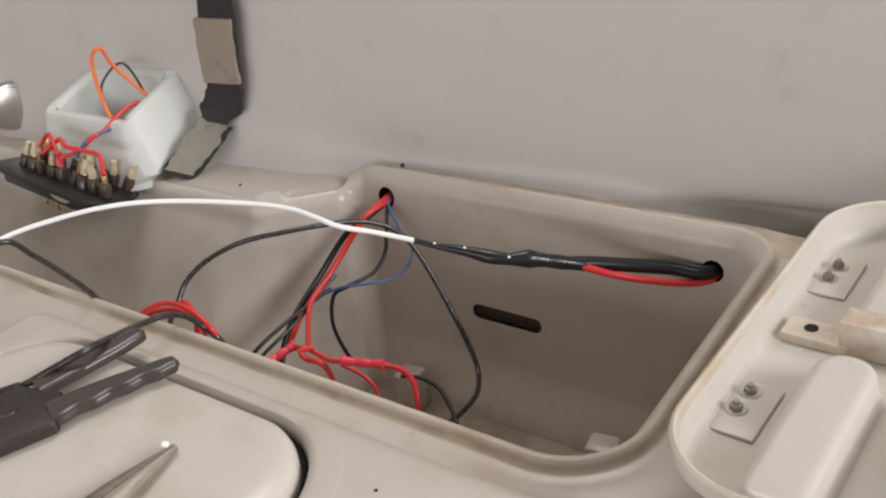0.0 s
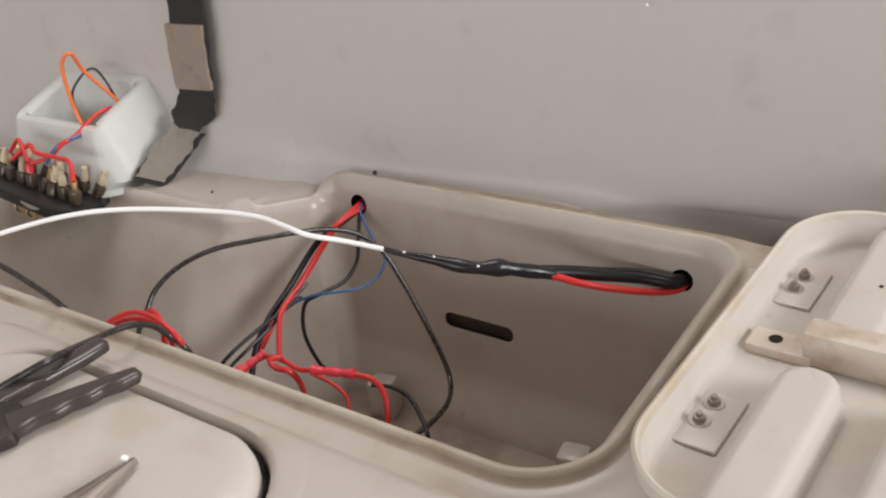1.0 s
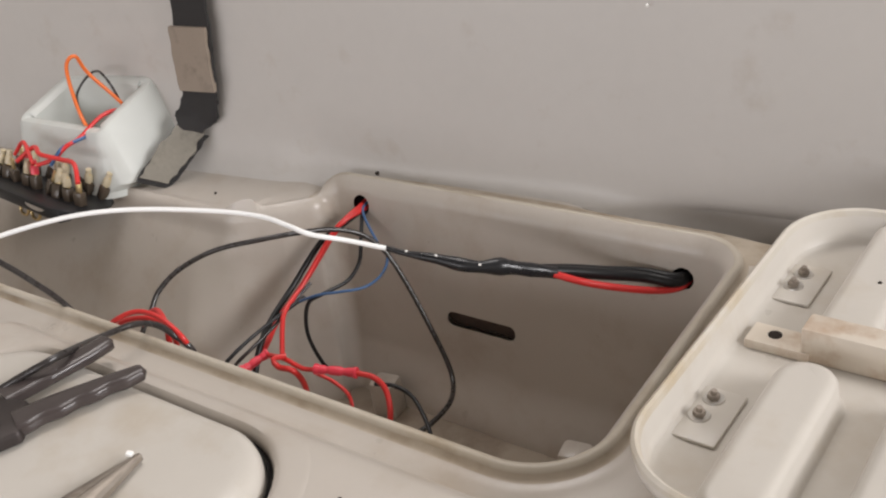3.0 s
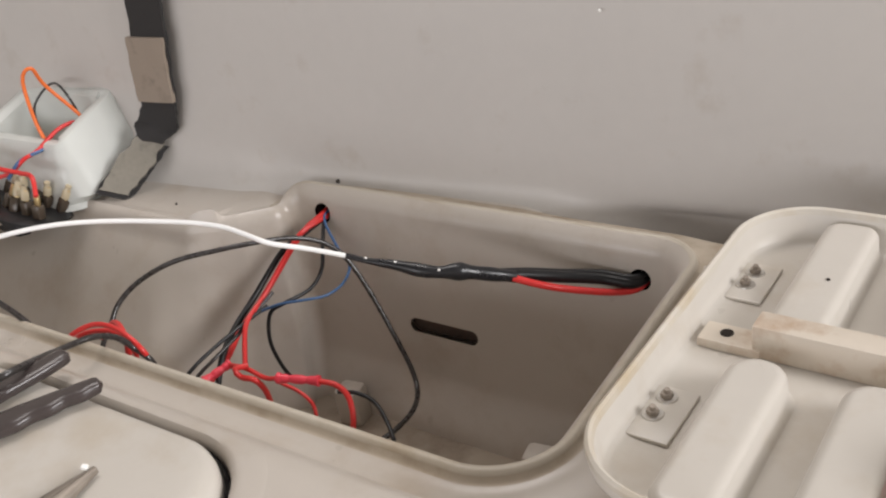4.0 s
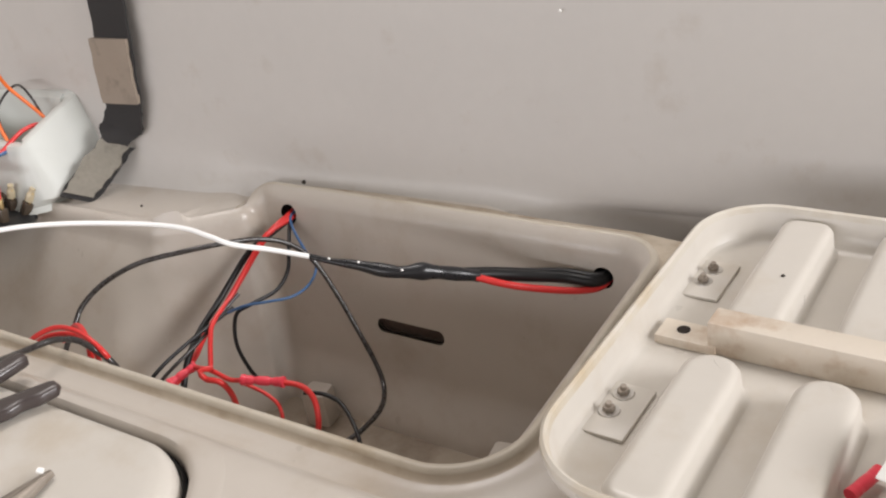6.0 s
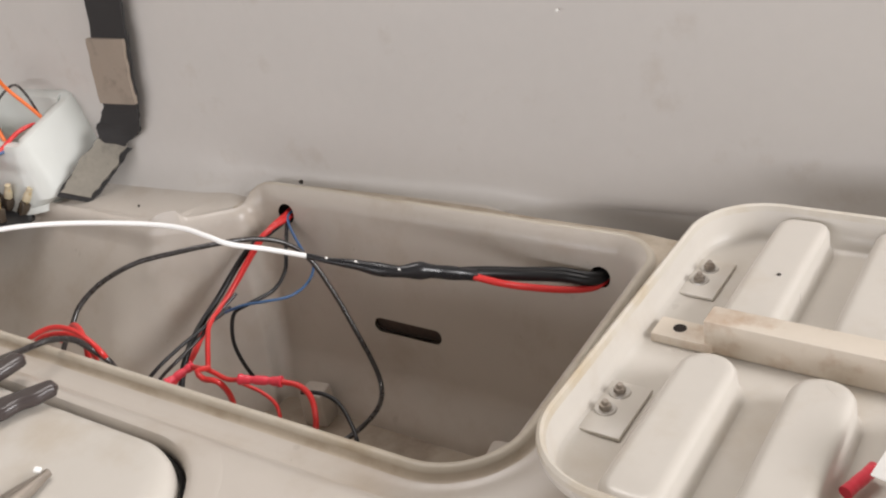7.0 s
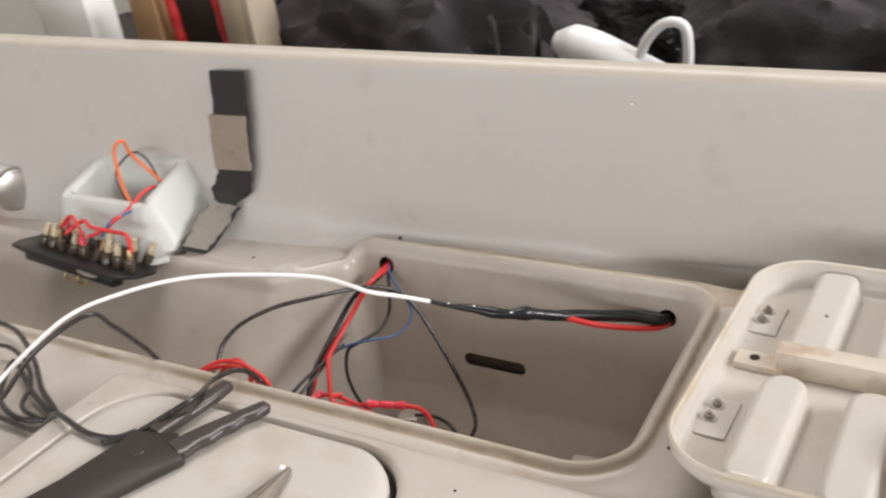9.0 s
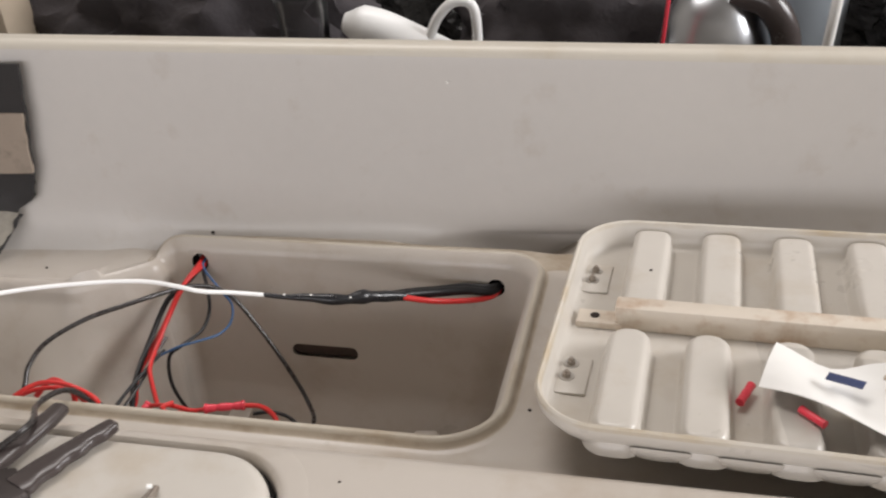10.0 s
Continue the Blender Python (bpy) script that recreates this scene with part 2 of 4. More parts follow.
WELL = [(-1.1, -0.328, 0.03), (0.471, -0.328, 0.06), (0.471, 0.010, 0.045), (-0.058, 0.019, 0.022), (-0.058, -0.016, 0.012),
        (-0.092, -0.046, 0.012), (-0.140, -0.078, 0.05), (-1.1, -0.070, 0.03)]
HOLES = [(0.0, -0.030, 0.0125, 0.0), (0.414, -0.0405, 0.0112, 0.0), (0.174, -0.147, 0.0085, 0.039)]   # x, z, radius, half length


def end_drop(p):
    """1 along the low shelf, 0 along the rim; a quarter round at the back panel's end."""
    u = min(1.0, max(0.0, (-0.024 - p.x) / 0.034))
    return (1 - math.sqrt(1 - u * u)) * ss(-0.16, -0.1, p.y)


def build_deck():
    pts, nor = fillet(WELL, 0.0045)
    n = len(pts)
    soft = [sum((nor[(i + j) % n] for j in range(-21, 22)), Vector((0, 0))).normalized() for i in range(n)]
    bm = bmesh.new()
    rings = []
    depth = [0.27 - 0.27 * k / 44 for k in range(44)]
    for z in depth:
        ring = []
        for p, o, wide in zip(pts, nor, soft):
            zr = -0.018 * end_drop(p)
            zz = -z + zr * ss(0.12, 0.0, z)
            ins = 0.006 + 0.2 * (z - 0.004) if z > 0.012 else 0.006 * ss(0, 0.012, z) + 0.001
            fil = 0.03 * (1 - ss(0.20, 0.27, z)) - 0.03
            ramp = 0.42 * max(0.0, z - 0.03) * ss(-0.10, -0.20, p.x) * ss(-0.2, -0.1, p.y)
            q = p - (o.lerp(wide, ss(0.015, 0.08, z))) * (ins - fil * 0.6 + ramp)
            ring.append(Vector((q.x, q.y, zz)))
        rings.append(ring)
    for off, zb in ((0.002, 0.0014), (0.005, 0.0026), (0.0080, 0.0020), (0.0100, -0.0012), (0.0118, -0.0052), (0.0145, -0.0066), (0.023, -0.0072)):
        ring = []
        for p, o, wide in zip(pts, nor, soft):
            left = end_drop(p)
            tab = 0.013 * ss(-0.160, -0.124, p.x) * ss(-0.108, -0.117, p.x) * left
            q = p + (o.lerp(wide, 0.8) if p.x < -0.05 and p.y > -0.1 else o) * off * (1 - 0.4 * left)
            ring.append(Vector((q.x, q.y, zb * (1 - left) + left * (-0.018 - 0.003 * off / 0.023 + tab * (1 - off / 0.03)))))
        rings.append(ring)
    last = rings[-1]
    outer = []
    for p, o, q in zip(pts, nor, last):
        if p.y < -0.26 and o.y < -0.05 and p.x > -1.08:
            k = max(0, o.x) ** 2
            outer.append(Vector((p.x + (1.5 - p.x) * k, -1.0)))
        elif o.x > 0.999 and p.x > 0.4:
            t = (p.y + 0.268) / (0.268 - 0.048)
            outer.append(Vector((1.5, -1.0 + t * (1.0 + wall_y(1.5)))))
        elif p.x < -1.06:
            outer.append(Vector((-1.3, -1.0 if p.y < -0.26 else wall_y(-1.3))) if abs(p.y + 0.2) > 0.06 else Vector((-1.3, -0.2)))
        else:
            k = max(0, o.x) ** 2 if p.x > 0.3 else 0
            x = p.x + (1.5 - p.x) * k
            outer.append(Vector((x, wall_y(x) + 0.05)))
    steps = 120
    for s in range(1, steps + 1):
        u = s / steps
        f = 0.35 * u + 0.65 * u ** 3
        ring = []
        for q, e in zip(last, outer):
            x, y = q.x + (e.x - q.x) * f, q.y + (e.y - q.y) * f
            b = ss(0, 0.03, math.hypot(x - q.x, y - q.y))
            ring.append(Vector((x, y, q.z * (1 - b) + b * deck_z(x, y))))
        rings.append(ring)
    vs = [[bm.verts.new(p) for p in r] for r in rings]
    for i in range(len(vs) - 1):
        for k in range(n):
            k2 = (k + 1) % n
            f = bm.faces.new((vs[i][k], vs[i][k2], vs[i + 1][k2], vs[i + 1][k]))
            if 44 <= i <= 48 and not (pts[k].x < -0.06 and pts[k].y > -0.2):
                f.material_index = 1 if i < 47 else 2
            elif 48 < i <= 84 and nor[k].y > 0.3 and pts[k].x > -0.06:
                f.material_index = 2
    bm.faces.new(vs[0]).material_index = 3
    # round holes and the slot through the far side of the well
    def reach(c, h):
        hx, hz, r, half = h
        return math.hypot(max(abs(c.x - hx) - half, 0), c.z - hz)
    for h in HOLES:
        near = [f for f in bm.faces if reach(f.calc_center_median(), h) < h[2] + 0.007 and -0.06 < f.calc_center_median().y < 0.04]
        bmesh.ops.subdivide_edges(bm, edges=list({e for f in near for e in f.edges}), cuts=5, use_grid_fill=True)
        inside = [f for f in bm.faces if reach(f.calc_center_median(), h) < h[2] and -0.06 < f.calc_center_median().y < 0.04]
        bmesh.ops.delete(bm, geom=inside, context='FACES')
        for v in bm.verts:
            if -0.06 < v.co.y < 0.04 and abs(reach(v.co, h) - h[2]) < 0.0016 and v.is_boundary:
                cx = min(max(v.co.x, h[0] - h[3]), h[0] + h[3])
                d = Vector((v.co.x - cx, v.co.z - h[1]))
                d = d.normalized() * h[2]
                v.co.x, v.co.z = cx + d.x, h[1] + d.y
    ob = finish("boat_deck", bm, GEL, sharp=70)
    ob.data.materials.append(RIM)
    ob.data.materials.append(GROOVE)
    ob.data.materials.append(WELLFLOOR)
    return tagged(ob, "grey moulded boat deck with an open storage well", "boat deck", kind="structure")


deck = build_deck()


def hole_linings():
    # lining colour stands in for the shade behind each opening
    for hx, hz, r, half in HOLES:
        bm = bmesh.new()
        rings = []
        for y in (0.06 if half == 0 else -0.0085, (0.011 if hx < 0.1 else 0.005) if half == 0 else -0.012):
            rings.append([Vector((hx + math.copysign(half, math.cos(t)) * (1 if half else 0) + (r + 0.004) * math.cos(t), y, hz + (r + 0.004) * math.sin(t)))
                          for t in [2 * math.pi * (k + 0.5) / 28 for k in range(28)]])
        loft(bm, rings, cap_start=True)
        part("hole_lining", bm, HOLE if half == 0 else SLOTBACK, deck, "lining painted dark for the shade inside a hole in the well's side")


hole_linings()


def build_hull_side():
    bm = bmesh.new()
    xs = [-1.3 + 0.02 * i for i in range(141)]
    rows = []
    for x in xs:
        yw, zt = wall_y(x), top_z(x)
        wl = 1 - 1.75 * ss(0.25, 0.42, x) * (1 - 0.6 * ss(0.55, 0.8, x))
        big = 0.017 + 0.040 * ss(-0.03, -0.15, x)
        base = -0.08
        row = []
        for k in range(40):
            f = k / 39
            z = base + (zt - 0.012 - base) * f ** 1.3
            zz = max(0.0, z + 0.022 * ss(-0.05, -0.12, x) + 0.012)
            lean = 0.02 * max(0.0, z) / 0.25
            row.append(Vector((x, yw - 0.010 + lean - wl * big * math.exp(-zz / (0.35 * big)), z)))
        yt = row[-1].y
        for a in (20, 45, 70, 90):
            row.append(Vector((x, yt + 0.012 * (1 - math.cos(radians(a))), zt - 0.012 + 0.012 * math.sin(radians(a)))))
        row.append(Vector((x, yt + 0.028, zt + 0.0005)))
        for a in (30, 60, 90):
            row.append(Vector((x, yt + 0.028 + 0.01 * math.sin(radians(a)), zt - 0.01 + 0.01 * math.cos(radians(a)))))
        row.append(Vector((x, yt + 0.038, zt - 0.05)))
        row.append(Vector((x, yt + 0.030, zt - 0.05)))
        row.append(Vector((x, yt + 0.030, -0.45)))
        rows.append(row)
    grid = loft(bm, rows, closed=False)
    for f in bm.faces:
        if f.calc_center_median().z > top_z(f.calc_center_median().x) - 0.0105:
            f.material_index = 1
    ob = finish("hull_side", bm, HULL)
    ob.data.materials.append(CAP)
    return tagged(ob, "smooth grey hull side with a rounded gunwale", "boat hull", kind="structure")


hull = build_hull_side()


def build_cover():
    """The closed cover beside the well, let into the raised deck."""
    t = thing("hatch_cover", "pale grey moulded hatch cover set flush in the deck", "hatch cover")
    x0, x1, y0, y1, r = PANEL
    pts, nor = fillet([(x0, y0, r), (x1, y0, r), (x1, y1, r), (x0, y1, r)], 0.008)
    bm = bmesh.new()
    rings = []
    for ins, z in ((0.0, 0.008), (0.0, 0.033), (0.0015, 0.0385), (0.005, 0.0422), (0.011, 0.0446), (0.020, 0.0454), (0.035, 0.0457)):
        rings.append([Vector((p.x - o.x * ins, p.y - o.y * ins, z)) for p, o in zip(pts, nor)])
    loft(bm, rings, cap_start=True, cap_end=True)
    part("panel", bm, LIDMAT, t)
    # black strip added low in the gap so that it reads as deep shade
    bm = bmesh.new()
    loft(bm, [[Vector((p.x + o.x * d, p.y + o.y * d, z)) for p, o in zip(pts, nor)] for d, z in ((0.0004, 0.010), (0.0004, 0.026), (0.002, 0.029), (0.0044, 0.026), (0.0044, 0.010))])
    part("gap_shade_strip", bm, BLACK, t, "black strip added to darken the gap round the edge")
    bm = bmesh.new()
    rings = []
    for d, dz in ((0.0345, -0.0003), (0.032, 0.0002), (0.029, 0.0004), (0.026, 0.0004), (0.023, 0.0004), (0.020, 0.0004), (0.017, 0.0004), (0.013, 0.0003),
                  (0.0095, -0.0006), (0.0070, -0.0035), (0.0055, -0.010), (0.005, -0.030)):
        rings.append([Vector((p.x + o.x * d, p.y + o.y * d, deck_z(p.x + o.x * d, p.y + o.y * d, False) + dz)) for p, o in zip(pts, nor)])
    loft(bm, rings)
    tagged(part("cover_recess", bm, GEL, deck), "moulded recess round the closed cover")

    return t


build_cover()


# ---- the well's lid, lying upside down on the deck ----
def build_lid():
    t = thing("storage_hatch", "pale grey plastic hatch lying upside down, ribs up", "hatch")
    x0, x1, y0, y1, r = 0.517, 1.075, -0.366, 0.006, 0.062
    pts, nor = fillet([(x0, y0, r), (x1, y0, r), (x1, y1, r), (x0, y1, r)], 0.008)
    bm = bmesh.new()
    rings = []
    for ins, z in ((0.045, 0.022), (0.026, 0.0235), (0.014, 0.031), (0.006, 0.0405), (0.0015, 0.047), (0.0, 0.056), (0.0006, 0.0592), (0.0028, 0.0608), (0.0050, 0.0595), (0.0062, 0.055),
                   (0.0085, 0.044), (0.0110, 0.034), (0.015, 0.0308), (0.022, 0.0297), (0.04, 0.0295)):
        rings.append([Vector((p.x - o.x * ins, p.y - o.y * ins, z)) for p, o in zip(pts, nor)])
    loft(bm, rings, cap_start=True, cap_end=True)
    for f in bm.faces:
        if f.calc_center_median().z > 0.0565:
            f.material_index = 1
    part("shell", bm, LIDMAT, t).data.materials.append(LIDEDGE)

    def rib(cx, w, ya, yb, z0, z1, round_far):
        bm = bmesh.new()
        ra = w * 0.48 if round_far else 0.015
        pts, nor = fillet([(cx - w / 2, ya, 0.015), (cx + w / 2, ya, 0.015), (cx + w / 2, yb, ra), (cx - w / 2, yb, ra)], 0.005)
        loft(bm, [[Vector((p.x - o.x * i, p.y - o.y * i, z)) for p, o in zip(pts, nor)]
                  for i, z in ((-0.006, z0), (-0.003, z0 + 0.002), (0, z0 + 0.006), (0.0015, z1 - 0.005), (0.0035, z1 - 0.0018), (0.0065, z1 - 0.0003), (0.009, z1), (0.012, z1))], cap_end=True)
        part("rib", bm, LIDMAT, t)

    for k in range(6):
        rib(0.598 + 0.0757 * k, 0.044, -0.168, 0.000, 0.028, 0.0535, False)
        rib(0.592 + 0.0737 * k, 0.043, -0.358, -0.202, 0.028, 0.0535, True)
    for k in range(6):
        bm = bmesh.new()
        cx = 0.632 + 0.0722 * k
        rows = []
        for y, e, dep, zb in ((-0.3605, 0.75, 0.005, 0.039), (-0.358, 0.9, 0.011, 0.036), (-0.352, 1.0, 0.010, 0.029), (-0.33, 1.0, 0.016, 0.027), (-0.28, 1.0, 0.037, 0.027), (-0.08, 1.0, 0.037, 0.027), (-0.03, 1.0, 0.016, 0.027), (-0.005, 0.8, 0.005, 0.030)):
            rows.append([Vector((cx + 0.028 * e * math.cos(a), y, zb - dep * math.sin(a) ** 0.7)) for a in [math.pi * j / 12 for j in range(13)]])
        loft(bm, rows, closed=False, cap_start=True, cap_end=True)
        part("corrugation", bm, LIDMAT, t)

    for px, py, two in ((0.544, -0.262, ((0.5400, -0.246), (0.5385, -0.266))), (0.543, -0.085, ((0.5405, -0.072), (0.5390, -0.091)))):
        bm = bmesh.new()
        box(bm, (px, py, 0.0312), (0.030, 0.056, 0.003), 0.0012)
        plate = part("mounting_plate", bm, LIDMAT, t, "thin square mounting plate")
        for bx, by in two:
            bm = bmesh.new()
            cyl(bm, (bx, by, 0.0326), (bx, by, 0.0338), 0.0078, 0.0072, 24)
            part("washer", bm, STEEL, plate, "shiny zinc washer")
            bm = bmesh.new()
            cyl(bm, (bx, by, 0.0338), (bx, by, 0.0372), 0.0044, 0.0042, 6)
            cyl(bm, (bx, by, 0.0372), (bx + 0.0004, by, 0.0402), 0.0025, 0.0021, 12)
            part("stud", bm, JAWMETAL, plate, "rusty stud with nut")
    bm = bmesh.new()
    m = pose(0, 0, 0, 0, 0, -0.7)
    box(bm, (0.798, -0.169, 0.0430), (0.449, 0.022, 0.027), 0.0018, m)
    part("batten", bm, BARMAT, t, "painted batten with rust-brown stains")
    bm = bmesh.new()
    box(bm, (0.557, -0.167, 0.0335), (0.046, 0.024, 0.008), 0.0012, m)
    part("batten_tongue", bm, BARMAT, t, "thin end of the batten with a screw hole")
    # no hole is cut: a dark disc paints its shade on the tongue
    bm = bmesh.new()
    cyl(bm, (0.552, -0.166, 0.0368), (0.552, -0.166, 0.0379), 0.0050, 0.005, 18)
    part("screw_hole_disc", bm, HOLE, t)
    hub = K * Vector((0.545, -0.18, 0))
    t.matrix_basis = Matrix.Translation(hub) @ pose(0, 0, 0, 0, 0, -2.5) @ Matrix.Translation(-hub)
    return t


build_lid()


# ---- moulded pocket on the shelf ----
def build_pocket():
    t = thing("moulded_pocket", "off-white open moulded pocket on the boat's side shelf", "pocket")
    x0, x1, y0, y1 = -0.578, -0.368, -0.079, 0.040
    pts, nor = fillet([(x0, y0, 0.018), (x1, y0, 0.016), (x1, y1, 0.02), (x0, y1, 0.02)], 0.006)

    def top(y):
        return 0.060 + 0.040 * (y - y0) / (y1 - y0)
    bm = bmesh.new()
    rings = []
    for ins, lo, f in ((-0.026, -0.026, 0.0), (-0.020, -0.019, 0.0), (-0.016, -0.008, 0.0), (0.0, -0.006, 1.0), (0.004, 0.0, 1.0), (0.010, 0.0018, 1.0), (0.019, 0.0, 1.0), (0.025, -0.006, 1.0),
                       (0.030, 0.014, 0.0), (0.036, 0.006, 0.0)):
        rings.append([Vector((p.x - o.x * ins, p.y - o.y * ins, (top(p.y) * f + lo) if f else lo)) for p, o in zip(pts, nor)])
        if ins == -0.016:
            rings[-1] = [q + Vector((0.022 * max(0, o.x), 0, 0)) for q, o in zip(rings[-1], nor)]
    loft(bm, rings, cap_end=True)
    part("shell", bm, BOXMAT, t)
    bm = bmesh.new()
    pts, nor = fillet([(x0 + 0.037, y0 + 0.037, 0.01), (x1 - 0.037, y0 + 0.037, 0.01), (x1 - 0.037, y1 - 0.037, 0.01), (x0 + 0.037, y1 - 0.037, 0.01)], 0.006)
    loft(bm, [[Vector((p.x, p.y, z)) for p in pts] for z in (0.005, 0.0095)], cap_start=True, cap_end=True)
    part("pocket_floor", bm, GEL, t)
    return t


build_pocket()


# ---- webbing strap with tape ----
def ribbon(bm, path, width, thick, wander=0.0):
    """A flat band; path rows: centre, direction across (unit)."""
    rings = []
    for i, (c, a, nrm) in enumerate(path):
        c, a, nrm = Vector(c), Vector(a).normalized(), Vector(nrm).normalized()
        w = (width(i / (len(path) - 1)) if callable(width) else width) * (1 + wander * noise.noise(Vector((i * 0.4, 3.1, thick * 900))))
        rings.append([c - a * w / 2 - nrm * thick / 2, c - a * w / 2 + nrm * thick / 2, c - a * w / 6 + nrm * thick * 0.55, c + a * w / 6 + nrm * thick * 0.55,
                      c + a * w / 2 + nrm * thick / 2, c + a * w / 2 - nrm * thick / 2])
    loft(bm, rings, cap_start=True, cap_end=True)


def lerp_rows(rows, n=8):
    out = []
    for (c0, a0, n0), (c1, a1, n1) in zip(rows, rows[1:]):
        for k in range(n):
            f = k / n
            out.append((Vector(c0).lerp(Vector(c1), f), Vector(a0).lerp(Vector(a1), f), Vector(n0).lerp(Vector(n1), f)))
    out.append(tuple(Vector(v) for v in rows[-1]))
    return out


def build_strap():
    t = thing("webbing_strap", "black webbing strap patched with brown and grey cloth tape", "strap")
    f = (0, -1, 0)
    bm = bmesh.new()
    a2, n2 = (0.7, 0.58, -0.42), (0.667, -0.475, 0.456)
    ribbon(bm, lerp_rows([((-0.250, 0.038, 0.243), (1, 0, 0), f), ((-0.256, 0.030, 0.17), (1, 0, 0), f), ((-0.270, 0.024, 0.085), (1, 0, 0), f),
                          ((-0.278, 0.019, 0.062), (1, 0.15, -0.1), f), ((-0.284, 0.013, 0.050), (0.8, 0.45, -0.3), (0.4, -0.8, 0.3)),
                          ((-0.292, 0.004, 0.037), a2, n2)]), lambda u: 0.067 - 0.030 * ss(0.6, 0.95, u), 0.004, 0.08)
    part("webbing", bm, WEB, t)
    bm = bmesh.new()
    ribbon(bm, lerp_rows([((-0.291, 0.009, 0.036), a2, n2), ((-0.300, -0.024, 0.012), a2, n2), ((-0.311, -0.064, -0.014), a2, n2)]), 0.047, 0.003, 0.12)
    part("webbing_end", bm, WEB, t)
    bm = bmesh.new()
    ribbon(bm, lerp_rows([((-0.260, 0.027, 0.178), (1, 0, 0.0), f), ((-0.266, 0.0235, 0.13), (1, 0, 0), f), ((-0.268, 0.0215, 0.092), (1, 0, 0.03), f)]), 0.071, 0.0055, 0.05)
    part("tape_patch", bm, DUCT, t, "brown cloth tape round the strap")
    bm = bmesh.new()
    ribbon(bm, lerp_rows([((-0.290, 0.010, 0.041), a2, n2), ((-0.299, -0.024, 0.017), (0.75, 0.5, -0.40), n2), ((-0.309, -0.060, -0.009), a2, n2)]), 0.040, 0.006, 0.25)
    for v in bm.verts:
        v.co += Vector(n2) * 0.0025 * noise.noise(v.co * 90) + Vector(a2) * 0.002 * noise.noise(v.co * 130 + Vector((5, 0, 0)))
    part("tape_end", bm, DUCT2, t, "crumpled grey tape on the strap's end")
    return t


build_strap()


# ---- switch panel with terminals ----
def build_switch_panel():
    t = thing("switch_panel", "black switch panel lying face down with brass spade terminals", "switch panel")
    m = Matrix.Translation((-0.480, -0.125, -0.014)) @ pose(0, 0, 0, -14, 4, -3)

    def put(name, bm, mat, parent=t, label=""):
        bmesh.ops.transform(bm, matrix=m, verts=bm.verts)
        return part(name, bm, mat, parent, label)
    bm = bmesh.new()
    plate_rows = []
    for x, d, h in ((-0.150, 0.020, 0.003), (-0.138, 0.040, 0.005), (-0.10, 0.044, 0.006), (0.09, 0.044, 0.006), (0.118, 0.036, 0.005), (0.136, 0.016, 0.003)):
        plate_rows.append([Vector((x, d * u, h * v)) for u, v in ((-1, -0.6), (-1, 0.3), (-0.9, 0.6), (0.9, 0.6), (1, 0.3), (1, -0.6))])
    loft(bm, plate_rows, cap_start=True, cap_end=True)
    put("plate", bm, BLACK)
    bm = bmesh.new()
    box(bm, (-0.002, -0.028, -0.010), (0.215, 0.022, 0.018), 0.005)
    put("front_frame", bm, BLACK)
    bm = bmesh.new()
    vs = cyl(bm, (0.048, -0.0405, -0.006), (0.048, -0.0380, -0.006), 0.006, 0.006, 28)
    for v in vs:
        v.co.x = 0.048 + (v.co.x - 0.048) * 4.0
    put("label_plate", bm, STEEL, t, "shiny oval metal strip")
    for k in range(2):
        bm = bmesh.new()
        x = -0.030 + 0.030 * k
        sweep(bm, smooth_path([(x - 0.009, -0.012, -0.012), (x - 0.010, -0.014, -0.038), (x, -0.015, -0.042), (x + 0.010, -0.014, -0.038), (x + 0.009, -0.012, -0.012)], 0.003), 0.0022, 8)
        put("prong", bm, BRASS, t, "bent tarnished prong under the panel")
    rnd = random.Random(5)
    for k in range(9):
        for row in (0, 1):
            x, y = -0.108 + 0.026 * k + 0.012 * row + rnd.uniform(-.003, .003), 0.026 - 0.036 * row + rnd.uniform(-.003, .003)
            tilt = pose(x, y, 0.004, rnd.uniform(-14, 8), 8 + rnd.uniform(-12, 12), rnd.uniform(-15, 15))
            bm = bmesh.new()
            box(bm, (0, 0, 0.008), (0.014, 0.011, 0.020), 0.002)
            bmesh.ops.transform(bm, matrix=tilt, verts=bm.verts)
            base = put("terminal_block", bm, SMOKE)
            bm = bmesh.new()
            box(bm, (0, 0, 0.024), (0.009, 0.0035, 0.020), 0.001)
            bmesh.ops.transform(bm, matrix=tilt, verts=bm.verts)
            put("terminal", bm, BRASS, base, "brass spade terminal")
            if (k + row) % 3:
                bm = bmesh.new()
                sweep(bm, [Vector((0, 0, 0.020 + 0.0022 * q)) for q in range(10)], lambda f: 0.0056 - 0.0016 * ss(0.45, 0.7, f), 12)
                bmesh.ops.transform(bm, matrix=tilt, verts=bm.verts)
                mat, lab = {2: (PINK, "red vinyl sleeve"), 5: (BLUE, "blue vinyl sleeve"), 9: (PINK, "red vinyl sleeve"), 12: (WHITE, "white sleeve")}.get(k * 2 + row, (CLEAR, "milky plastic sleeve"))
                put("sleeve", bm, mat, base, lab)
    return t


build_switch_panel()


